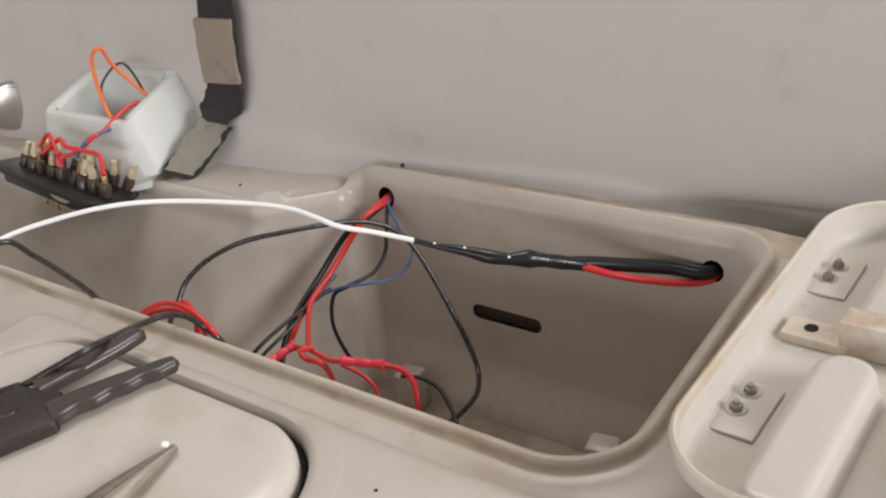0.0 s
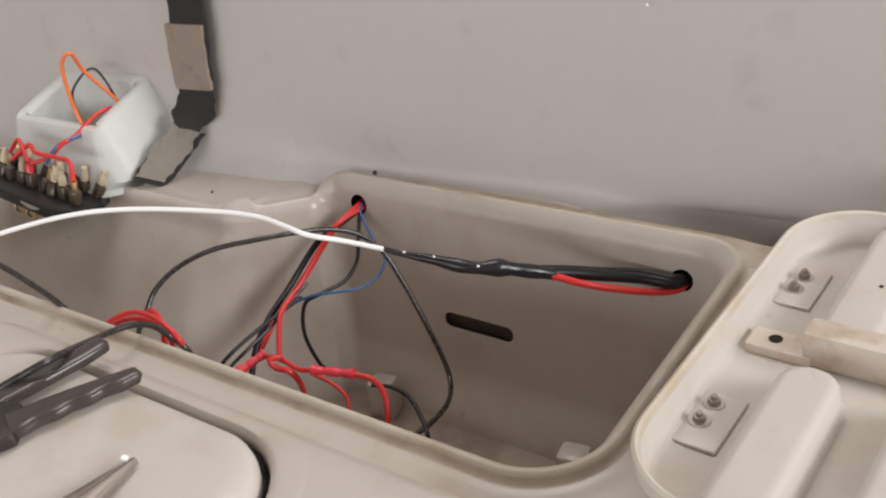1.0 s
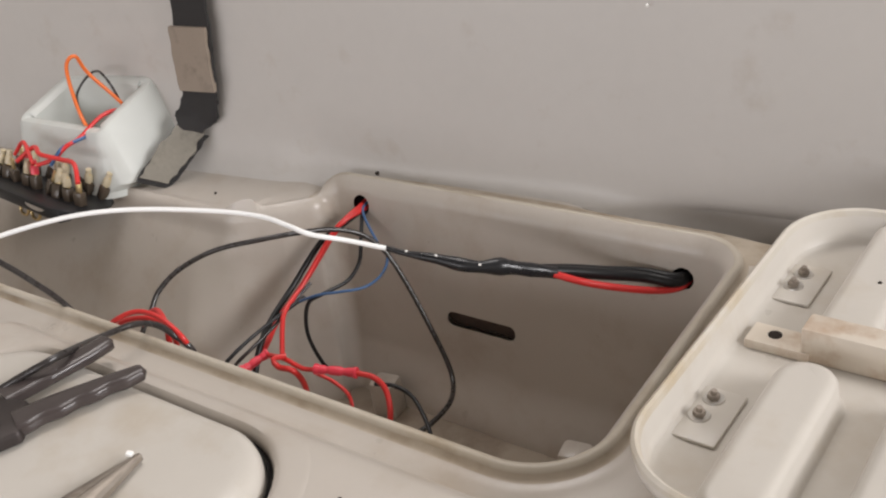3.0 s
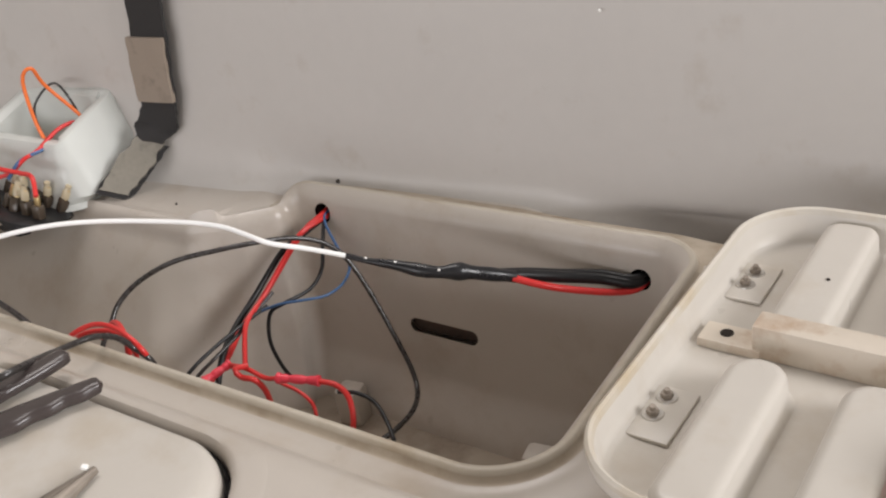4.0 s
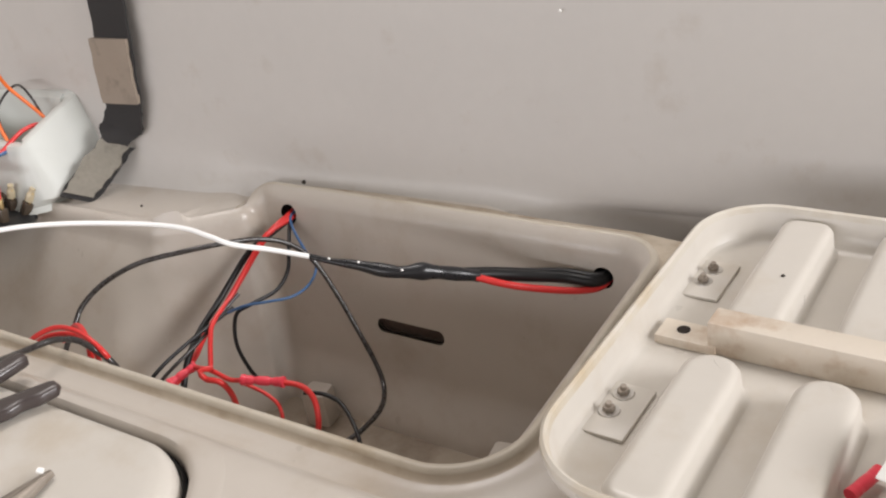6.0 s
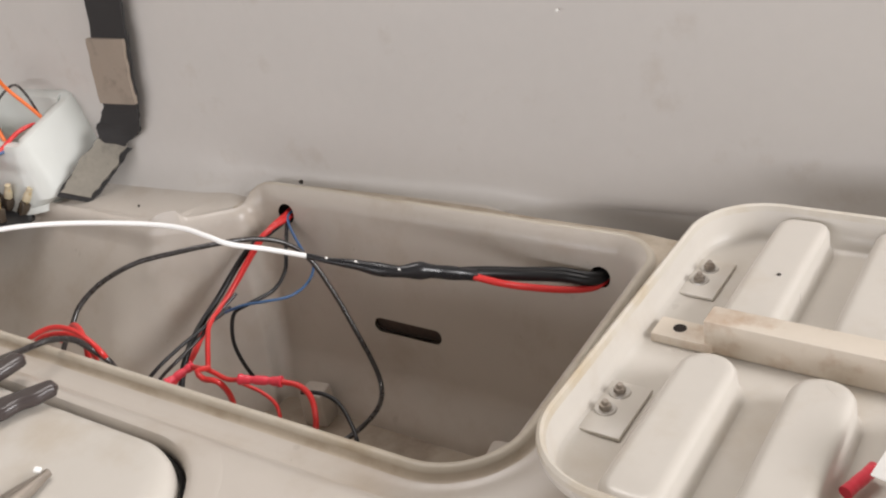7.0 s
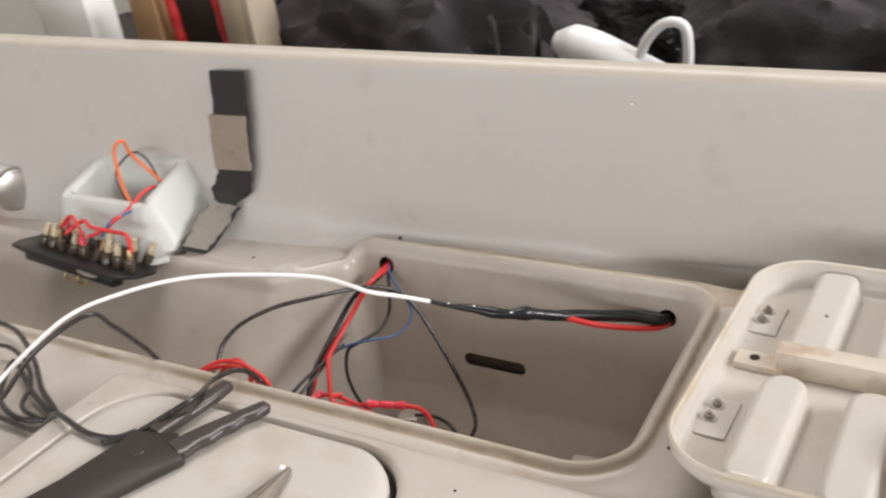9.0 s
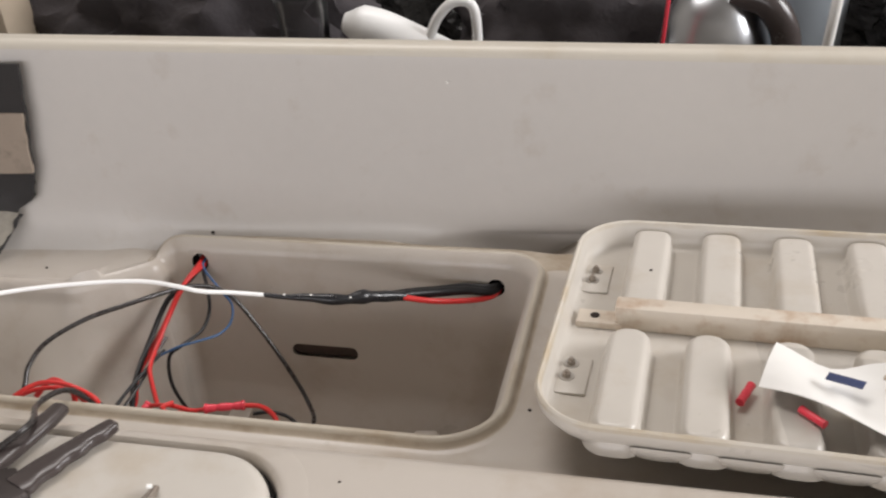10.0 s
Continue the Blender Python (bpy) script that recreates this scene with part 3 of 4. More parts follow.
# ---- drink can on the shelf ----
def build_can():
    t = thing("drink_can", "metal can with red and white print lying on the shelf", "can")
    m = Matrix.Translation((-0.770, -0.020, 0.029)) @ pose(0, 0, 0, 0, 0, -6)
    def turn(name, rows, mat, label=""):
        bm = bmesh.new()
        loft(bm, [[m @ Vector((x, r * math.cos(a), r * math.sin(a))) for a in [2 * math.pi * k / 40 for k in range(40)]] for x, r in rows], cap_start=True)
        part(name, bm, mat, t, label)
    turn("base", [(0.002, 0.001), (0.0015, 0.016), (-0.001, 0.027), (-0.0025, 0.032), (0.0, 0.034), (-0.001, 0.037), (-0.012, 0.041)], STEEL, "bare domed metal base")
    turn("body", [(-0.012, 0.041), (-0.05, 0.041)], PAPER)
    turn("red_band", [(-0.05, 0.0412), (-0.075, 0.0412)], PINK, "red printed band")
    turn("rest", [(-0.075, 0.041), (-0.16, 0.041)], PAPER)
    return t


build_can()


# ---- tools on the cover ----
def plate_from(bm, outline, z0, z1, r=0.002):
    """A flat plate with eased edges from a short plan outline."""
    pts, nor = fillet(outline, 0.004)
    loft(bm, [[Vector((p.x - o.x * i, p.y - o.y * i, z)) for p, o in zip(pts, nor)]
              for i, z in ((r, z0), (0, z0 + r), (0, z1 - r), (r * 0.4, z1 - r * 0.35), (r * 1.2, z1))], cap_start=True, cap_end=True)


def handle(bm, path, widths, z, h, waves=0):
    """A grip: oval section along a plan path."""
    p = smooth_path([(x, y, z) for x, y in path], 0.003)
    n = len(p)
    rings = []
    for i, q in enumerate(p):
        f = i / (n - 1)
        d = (p[min(i + 1, n - 1)] - p[max(i - 1, 0)]).normalized()
        a = Vector((d.y, -d.x, 0)).normalized()
        w = np.interp(f, [k / (len(widths) - 1) for k in range(len(widths))], widths) / 2
        end = math.sqrt(max(0.02, 1 - max(0, (f - 0.94) / 0.06) ** 2))
        wv = 0.0011 * math.sin(f * waves * 2 * math.pi) if waves else 0
        rings.append([q + a * (math.copysign(abs(math.cos(t)) ** 0.6, math.cos(t)) * w * end + (wv if math.cos(t) > 0.3 else 0))
                      + Vector((0, 0, math.copysign(abs(math.sin(t)) ** 0.6, math.sin(t)) * h / 2 * end)) for t in [2 * math.pi * k / 18 for k in range(18)]])
    loft(bm, rings, cap_start=True, cap_end=True)


def build_crimper():
    t = thing("crimping_tool", "dark crimping pliers with open vinyl grips lying on the cover", "pliers")
    bm = bmesh.new()
    handle(bm, [(0.062, -0.486), (0.068, -0.452), (0.076, -0.420), (0.079, -0.394)], (0.026, 0.027, 0.022, 0.017), 0.0535, 0.011)
    part("grip", bm, GRIP, t)
    bm = bmesh.new()
    handle(bm, [(0.103, -0.500), (0.113, -0.475), (0.130, -0.440), (0.146, -0.411)], (0.030, 0.026, 0.020, 0.016), 0.0535, 0.011, 4)
    part("grip", bm, GRIP, t)
    bm = bmesh.new()
    plate_from(bm, [(0.045, -0.492, 0.004), (0.090, -0.480, 0.004), (0.121, -0.506, 0.004), (0.085, -0.585, 0.006), (0.040, -0.68, 0.01), (-0.005, -0.67, 0.01), (0.03, -0.57, 0.006)], 0.0465, 0.0575)
    part("head_plate", bm, DARKMETAL, t, "flat dark steel head")
    bm = bmesh.new()
    cyl(bm, (0.072, -0.515, 0.0565), (0.072, -0.515, 0.0585), 0.008, 0.007, 20)
    part("rivet", bm, DARKMETAL, t)
    return t


build_crimper()


def build_nose_pliers():
    t = thing("needle_nose_pliers", "worn steel needle-nose pliers with jaws closed on the cover", "pliers")
    tip = Vector((0.222, -0.478, 0.0535))
    d = Vector((0.03, -0.65, 0)).normalized()
    for s, nm in ((-1, "upper_jaw"), (1, "lower_jaw")):
        bm = bmesh.new()
        rings = []
        a = Vector((d.y, -d.x, 0)) * s
        for f, w, h in ((0, 0.0018, 0.005), (0.02, 0.0062, 0.0075), (0.05, 0.0130, 0.011), (0.09, 0.0185, 0.013), (0.13, 0.020, 0.0135)):
            q = tip + d * f
            rings.append([q + a * (0.0004 + w * u) + Vector((0, 0, h * v - 0.0045 + h * 0.3)) for u, v in ((0, -0.5), (0.7, -0.5), (1, -0.3), (1, 0.2), (0.75, 0.45), (0.3, 0.5), (0, 0.5))])
        loft(bm, rings, cap_start=True, cap_end=True)
        part(nm, bm, JAWMETAL, t)
        bm = bmesh.new()
        b = tip + d * 0.128
        handle(bm, [((b + a * 0.010).x, (b + a * 0.010).y), ((b + d * 0.05 + a * 0.022).x, (b + d * 0.05 + a * 0.022).y), ((b + d * 0.16 + a * 0.030).x, (b + d * 0.16 + a * 0.030).y)], (0.016, 0.018, 0.014), 0.0545, 0.014)
        part("grip", bm, GRIP, t)
    bm = bmesh.new()
    box(bm, tip + Vector((-0.003, -0.005, 0.002)), (0.005, 0.004, 0.003), 0.001, pose(0, 0, 0, 10, 20, 30))
    part("crumb", bm, PAPER, t, "white plastic crumb on the jaw")
    return t


build_nose_pliers()


# ---- wiring ----
def wire(name, pts, r, mat, label, group="loose wiring", seg=10):
    bm = bmesh.new()
    sweep(bm, smooth_path(pts, 0.004), r, seg)
    return tagged(part(name, bm, mat), label, "cable", group)

wire("white_cable", [(0.169, -0.139, 0.02), (0.139, -0.162, 0.036), (0.117, -0.187, 0.052), (0.09, -0.189, 0.058), (0.052, -0.189, 0.062), (0.001, -0.202, 0.066), (-0.07, -0.237, 0.074), (-0.114, -0.274, 0.08), (-0.157, -0.315, 0.078), (-0.192, -0.362, 0.072), (-0.2, -0.42, 0.06), (-0.21, -0.5, 0.03)], 0.0026, WHITE, "white insulated wire joined to a taped black cable")
wire("taped_splice", [(0.167, -0.14, 0.021), (0.191, -0.139, 0.019), (0.22, -0.133, 0.016), (0.246, -0.128, 0.012), (0.262, -0.12, 0.008), (0.276, -0.107, 0.004), (0.295, -0.088, -0.006), (0.315, -0.07, -0.016)], lambda f: (0.0026 + 0.0042 * ss(0, 0.55, f)) * (1 + 0.06 * math.sin(f * 31) + 0.06 * math.sin(f * 17 + 1)) + 0.0022 * math.exp(-((f - 0.66) / 0.05) ** 2), TAPEBLACK, "joint bound in black tape on the cable")
wire("black_cable", [(0.304, -0.078, -0.012), (0.323, -0.058, -0.02), (0.348, -0.037, -0.029), (0.38, -0.017, -0.0365), (0.411, -0.006, -0.0415), (0.418, 0.03, -0.043)], 0.0060, BLACK, "thick black cable through the hole in the well")
wire("black_cable", [(0.301, -0.073, -0.012), (0.32, -0.052, -0.02), (0.346, -0.032, -0.028), (0.378, -0.012, -0.034), (0.411, -0.005, -0.037), (0.418, 0.03, -0.040)], 0.0045, BLACK, "thin black cable beside the thick one")
wire("red_cable", [(0.314, -0.074, -0.015), (0.337, -0.063, -0.025), (0.358, -0.046, -0.036), (0.388, -0.024, -0.0465), (0.408, -0.010, -0.0490), (0.416, 0.002, -0.047), (0.418, 0.03, -0.046)], 0.0037, RED, "red cable from the taped joint into the hole")
wire("black_loop_cable", [(-0.117, -0.271, -0.095), (-0.112, -0.258, -0.072), (-0.113, -0.241, -0.058), (-0.115, -0.223, -0.044), (-0.103, -0.197, -0.028), (-0.053, -0.18, -0.003), (-0.01, -0.151, 0.003), (0.018, -0.111, -0.003), (0.034, -0.076, -0.015), (0.051, -0.052, -0.032), (0.067, -0.039, -0.057), (0.091, -0.04, -0.094), (0.12, -0.048, -0.138), (0.144, -0.055, -0.181), (0.162, -0.072, -0.197), (0.184, -0.109, -0.19), (0.191, -0.149, -0.184), (0.186, -0.178, -0.182), (0.175, -0.198, -0.181)], 0.003, GREYCABLE, "dark grey cable looping over the well")
wire("left_cable", [(-0.21, -0.47, 0.02), (-0.16, -0.44, 0.075), (-0.121, -0.392, 0.099), (-0.121, -0.367, 0.07), (-0.117, -0.346, 0.035), (-0.114, -0.332, 0.008), (-0.108, -0.324, -0.019), (-0.111, -0.324, -0.047)], 0.003, GREYCABLE, "grey cable dropping into the well over the deck edge")
wire("red_wire", [(-0.004, 0.03, -0.03), (0.0, 0.004, -0.031), (-0.002, -0.022, -0.035), (-0.013, -0.042, -0.052), (-0.025, -0.076, -0.083), (-0.04, -0.1, -0.11), (-0.051, -0.125, -0.131), (-0.026, -0.173, -0.133), (-0.017, -0.218, -0.138), (-0.028, -0.23, -0.152)], 0.0037, RED, "red wire from the hole down into the well")
wire("red_wire", [(0.004, 0.03, -0.034), (0.004, 0.003, -0.034), (-0.003, -0.033, -0.037), (-0.016, -0.057, -0.061), (-0.022, -0.097, -0.09), (-0.016, -0.136, -0.1), (-0.008, -0.153, -0.11), (0.01, -0.178, -0.128)], 0.003, RED, "red wire hanging from the hole")
wire("black_wire", [(-0.002, 0.03, -0.036), (-0.001, 0.003, -0.037), (-0.006, -0.031, -0.042), (-0.03, -0.047, -0.061), (-0.036, -0.098, -0.092), (-0.032, -0.148, -0.111), (-0.023, -0.181, -0.126), (-0.015, -0.204, -0.148), (-0.016, -0.215, -0.173)], 0.0038, BLACK, "black wire running beside the red ones")
wire("thin_black_wire", [(0.004, 0.02, -0.036), (0.006, 0.0, -0.038), (0.025, -0.031, -0.053), (0.028, -0.045, -0.076), (0.025, -0.068, -0.09), (0.013, -0.101, -0.092), (0.0, -0.115, -0.101), (0.001, -0.127, -0.134), (0.009, -0.123, -0.177), (0.011, -0.109, -0.202)], 0.0024, BLACK, "thin black wire with a bend")
wire("blue_wire", [(0.004, 0.02, -0.028), (0.007, 0.0, -0.034), (0.038, -0.02, -0.057), (0.046, -0.015, -0.082), (0.056, -0.042, -0.09), (0.053, -0.071, -0.091), (0.036, -0.095, -0.087), (0.012, -0.109, -0.089), (-0.016, -0.117, -0.101)], 0.0017, BLUE, "thin blue wire curling in the well")
wire("thin_black_wire", [(-0.011, -0.107, -0.097), (-0.018, -0.139, -0.102), (-0.025, -0.176, -0.108), (-0.028, -0.206, -0.113), (-0.033, -0.223, -0.121), (-0.043, -0.233, -0.134)], 0.0024, BLACK, "thin black wire trailing to the well's front")
wire("thin_black_wire", [(-0.016, -0.089, -0.09), (-0.02, -0.123, -0.101), (-0.021, -0.154, -0.112), (-0.025, -0.19, -0.121), (-0.032, -0.21, -0.13), (-0.034, -0.224, -0.138)], 0.0022, GREYCABLE, "thin grey wire trailing to the well's front")
BUTT1 = ((0.097, -0.209, -0.1), (0.142, -0.194, -0.102))
BUTT2 = ((0.016, -0.2, -0.109), (0.005, -0.232, -0.114))
wire("red_wire", [(0.014, -0.202, -0.11), (0.046, -0.209, -0.1), (0.06, -0.21, -0.1), (0.082, -0.212, -0.102), (0.099, -0.208, -0.101)], 0.0027, RED, "red wire into the butt connector")
wire("red_wire", [(0.057, -0.209, -0.095), (0.048, -0.22, -0.094), (0.054, -0.22, -0.103), (0.071, -0.218, -0.103), (0.073, -0.211, -0.118), (0.068, -0.204, -0.141), (0.062, -0.202, -0.167)], 0.0032, RED, "red wire knotted beside the connector")
wire("red_wire", [(0.138, -0.195, -0.102), (0.159, -0.189, -0.106), (0.174, -0.191, -0.115), (0.185, -0.201, -0.127), (0.186, -0.208, -0.143), (0.176, -0.212, -0.161)], 0.0031, RED, "red wire leaving the butt connector")
wire("thin_black_wire", [(0.05, -0.172, -0.145), (0.075, -0.169, -0.153), (0.096, -0.172, -0.162), (0.104, -0.179, -0.176), (0.099, -0.182, -0.191)], 0.0022, RED, "thin red wire under the connector")
wire("thin_black_wire", [(0.132, -0.164, -0.141), (0.154, -0.158, -0.141), (0.176, -0.158, -0.147), (0.2, -0.171, -0.156), (0.219, -0.187, -0.163), (0.218, -0.19, -0.18)], 0.0024, BLACK, "thin black wire under the loop")
wire("grey_cable", [(0.018, -0.514, 0.05), (0.042, -0.492, 0.052), (0.064, -0.466, 0.062), (0.076, -0.435, 0.066), (0.025, -0.372, 0.029), (0.021, -0.339, 0.019), (0.022, -0.318, 0.005), (0.027, -0.307, -0.013), (0.039, -0.303, -0.026), (0.037, -0.297, -0.048)], 0.0031, GREYCABLE, "grey cable arching over the deck edge into the well")
wire("red_wire", [(-0.079, -0.32, -0.03), (-0.051, -0.318, -0.008), (-0.03, -0.306, 0.0), (-0.004, -0.302, 0.0), (0.022, -0.304, -0.006), (0.037, -0.304, -0.02), (0.018, -0.291, -0.05)], 0.0027, RED, "red wire looping at the well's front edge")
wire("red_wire", [(-0.087, -0.313, -0.04), (-0.061, -0.307, -0.02), (-0.034, -0.3, -0.012), (-0.006, -0.297, -0.012), (0.02, -0.304, -0.02), (-0.001, -0.294, -0.05)], 0.0027, RED, "second red wire looping at the well's front edge")
wire("red_wire", [(-0.052, -0.292, -0.03), (-0.031, -0.284, -0.012), (0.003, -0.298, -0.012), (0.003, -0.301, -0.03), (-0.01, -0.298, -0.05)], 0.0032, RED, "third red wire at the well's front edge")
wire("orange_wire", [(-0.41, 0.0, 0.02), (-0.402, -0.005, 0.065), (-0.425, -0.03, 0.125), (-0.418, -0.045, 0.155), (-0.432, -0.055, 0.14), (-0.43, -0.06, 0.08), (-0.415, -0.06, 0.05), (-0.4, -0.05, 0.045)], 0.0026, ORANGE, "orange wire looped above the pocket")
wire("thin_black_wire", [(-0.41, 0.0, 0.04), (-0.415, -0.01, 0.105), (-0.46, 0.0, 0.115), (-0.49, -0.02, 0.085), (-0.46, -0.04, 0.05), (-0.43, -0.05, 0.02)], 0.0018, GREYCABLE, "thin grey wire looped in the pocket")
wire("red_wire", [(-0.412, 0.005, 0.03), (-0.402, -0.015, 0.066), (-0.405, -0.045, 0.07), (-0.408, -0.085, 0.054), (-0.412, -0.105, 0.05), (-0.43, -0.12, 0.035), (-0.45, -0.135, 0.03)], 0.003, RED, "red wire from the pocket to the switch panel")
wire("blue_wire", [(-0.41, 0.0, 0.02), (-0.41, -0.03, 0.05), (-0.405, -0.085, 0.053), (-0.417, -0.11, 0.048), (-0.425, -0.13, 0.03)], 0.0024, BLUE, "blue wire from the pocket to the switch panel")
wire("red_wire", [(-0.5, -0.135, 0.03), (-0.47, -0.12, 0.048), (-0.44, -0.13, 0.045), (-0.4, -0.125, 0.04), (-0.365, -0.13, 0.04), (-0.345, -0.145, 0.022)], 0.0032, RED, "red wire linking the terminals")
wire("red_wire", [(-0.53, -0.12, 0.03), (-0.505, -0.115, 0.05), (-0.48, -0.125, 0.045), (-0.46, -0.135, 0.03)], 0.0028, RED, "short red jumper wire")
wire("coiled_cable", [(-0.462, -0.347, 0.01), (-0.388, -0.346, 0.012), (-0.328, -0.36, 0.014), (-0.252, -0.397, 0.012), (-0.198, -0.431, 0.006), (-0.146, -0.455, 0.0), (-0.164, -0.472, 0.0), (-0.201, -0.474, 0.0), (-0.246, -0.455, 0.003), (-0.287, -0.402, 0.008), (-0.216, -0.434, 0.004), (-0.148, -0.458, -0.002)], 0.0035, GREYCABLE, "coiled dark grey cable on the deck")
wire("coiled_cable", [(-0.248, -0.485, 0.0), (-0.21, -0.483, 0.0), (-0.148, -0.485, 0.0), (-0.11, -0.488, 0.022), (-0.075, -0.493, 0.046), (-0.009, -0.509, 0.052), (0.025, -0.504, 0.051), (0.039, -0.488, 0.051)], 0.0033, GREYCABLE, "grey cable crossing the cover's edge")
wire("coiled_cable", [(-0.353, -0.389, 0.012), (-0.322, -0.383, 0.01), (-0.268, -0.399, 0.01), (-0.223, -0.427, 0.006), (-0.199, -0.46, 0.002), (-0.16, -0.468, 0.0)], 0.003, GREYCABLE, "second coil of dark cable on the deck")
FLECKS = [(0.194, -0.142, 0.024), (0.225, -0.136, 0.022), (0.27, -0.129, 0.017), (0.179, -0.142, 0.024)]


splice = bpy.data.objects["taped_splice"]
for q in FLECKS[:3]:
    bm = bmesh.new()
    box(bm, q, (0.0026, 0.0018, 0.0016), 0.0005, pose(0, 0, 0, 12, 20, 30))
    part("white_fleck", bm, PAPER, splice, "white fleck on the tape")


# ---- red sleeves, card and bag in the lid ----
def build_butt(a, b, name="butt_connector", label="red crimped butt connector on the wire", rad=0.0050, flare=0.0010):
    a, b = Vector(a), Vector(b)
    bm = bmesh.new()
    sweep(bm, [a.lerp(b, k / 30) for k in range(31)], lambda f: rad + flare * (abs(f - 0.5) > 0.42) - 1.2 * flare * math.exp(-((abs(f - 0.5) - 0.2) / 0.06) ** 2), 14)
    return tagged(part(name, bm, PINK), label, "connector", "red connectors")


build_butt(*BUTT1)
build_butt(*BUTT2)
build_butt((0.690, -0.292, 0.0385), (0.701, -0.266, 0.0385), "loose_connector", "loose red sleeve lying in the lid", 0.0040, 0.0002)
build_butt((0.736, -0.318, 0.0575), (0.753, -0.336, 0.0575), "loose_connector", "loose red sleeve in the clear bag", 0.0036, 0.0002)


def build_card():
    t = thing("terminal_bag", "clear plastic bag of terminals with a white header card", "bag")
    bm = bmesh.new()
    rows = []
    for i in range(17):
        u = i / 16
        a = Vector((0.703, -0.302, 0.066)).lerp(Vector((0.87, -0.392, 0.072)), u)
        b = Vector((0.721, -0.244, 0.072)).lerp(Vector((0.89, -0.300, 0.082)), u) - Vector((0, 0.016 * math.exp(-((u - 0.25) / 0.15) ** 2), 0))
        rows.append([a.lerp(b, k / 6) + Vector((0, 0, 0.006 * math.sin(u * 7 + k * 0.5))) for k in range(7)])
    low = [[p - Vector((0, 0, 0.0012)) for p in r] for r in rows]
    loft(bm, [r + l[::-1] for r, l in zip(rows, low)], cap_start=True, cap_end=True)
    part("header_card", bm, PAPER, t)
    bm = bmesh.new()
    box(bm, (0.770, -0.304, 0.0795), (0.030, 0.010, 0.0012), 0.0004, pose(0, 0, 0, 4, -4, -26))
    part("printed_bar", bm, INK, t)
    for k in range(3):
        bm = bmesh.new()
        box(bm, (0.812, -0.302 - 0.014 * k, 0.0815 - 0.0008 * k), (0.026, 0.006, 0.0012), 0.0004, pose(0, 0, 0, 4, -4, -22))
        part("pale_bar", bm, CARTON, t, "beige printed bar")
    bm = bmesh.new()
    rnd = random.Random(3)
    g = []
    for i in range(15):
        row = []
        for k in range(11):
            x, y = 0.725 + 0.17 * i / 14 - 0.02 * k / 10, -0.368 + 0.15 * k / 10 - 0.03 * i / 14
            e = min(i, 14 - i, k, 10 - k)
            row.append(Vector((x, y, 0.054 + min(e, 3) * 0.0028 + rnd.uniform(-0.0018, 0.0018))))
        g.append(row)
    loft(bm, g, closed=False)
    bag = part("clear_film", bm, GLASS, t, "crinkled clear plastic film")
    bag.visible_shadow = False
    return t


build_card()


# ---- small marks on the boat ----
def specks():
    rnd = random.Random(11)
    for p, r, mt, lab in (((0.016, 0.029, 0.005), 0.0036, HOLE, "tiny dark screw stub behind the well"), ((0.606, -0.098, 0.0535), 0.0022, HOLE, "tiny dark speck on a rib"),
                          ((0.366, -0.437, deck_z(0.366, -0.437)), 0.0017, HOLE, "dark crumb on the deck"), ((-0.205, -0.045, -0.019), 0.002, HOLE, "dark crumb on the shelf"),
                          ((0.35, 0.086, 0.199), 0.0022, PAPER, "white paint fleck on the hull side"), ((0.235, -0.10, -0.268), 0.004, PAPER, "white crumb in the well"),
                          ((-0.118, -0.345, deck_z(-0.118, -0.345)), 0.0022, GROOVE, "pale crumb on the deck"), ((0.499, -0.272, -0.008), 0.0028, HOLE, "dark crumb beside the lid")):
        bm = bmesh.new()
        r *= 0.75
        bmesh.ops.create_icosphere(bm, subdivisions=2, radius=r, matrix=Matrix.Translation(p))
        for v in bm.verts:
            v.co += Vector((rnd.uniform(-1, 1), rnd.uniform(-1, 1), rnd.uniform(-1, 1))) * r * 0.25
        tagged(part("crumb", bm, mt), lab, "speck")


specks()


def build_stud(x, y):
    bm = bmesh.new()
    box(bm, (x, y, -0.248), (0.034, 0.03, 0.052), 0.006, pose(0, 0, 0, 0, 0, 8))
    return tagged(part("support_block", bm, GEL), "grey moulded support block on the well floor", "block", "blocks in the well")


build_stud(0.055, -0.074)
build_stud(0.325, -0.086)


# ---- assumed garage round the boat, mostly unseen, closing in the light (metres) ----
def slab(name, c, s, mat, label, category):
    bm = bmesh.new()
    box(bm, Vector(c) / K, Vector(s) / K, 0.0)
    return tagged(part(name, bm, mat, None, "", False), label, category, kind="structure")


def pierced(name, lo, hi, axis, hole, label, category):
    """A wall or ceiling slab between two corners, with one opening (two ranges on the other axes) right through it."""
    u, v = [k for k in range(3) if k != axis]
    (u0, u1), (v0, v1) = hole
    bm = bmesh.new()
    for ur, vr in (((lo[u], u0), (lo[v], hi[v])), ((u1, hi[u]), (lo[v], hi[v])), ((u0, u1), (lo[v], v0)), ((u0, u1), (v1, hi[v]))):
        c, sz = [0, 0, 0], [0, 0, 0]
        for k, (p, q) in ((axis, (lo[axis], hi[axis])), (u, ur), (v, vr)):
            c[k], sz[k] = (p + q) / 2, q - p
        box(bm, Vector(c) / K, Vector(sz) / K)
    return tagged(part(name, bm, ROOM, None, "", False), label, category, kind="structure")


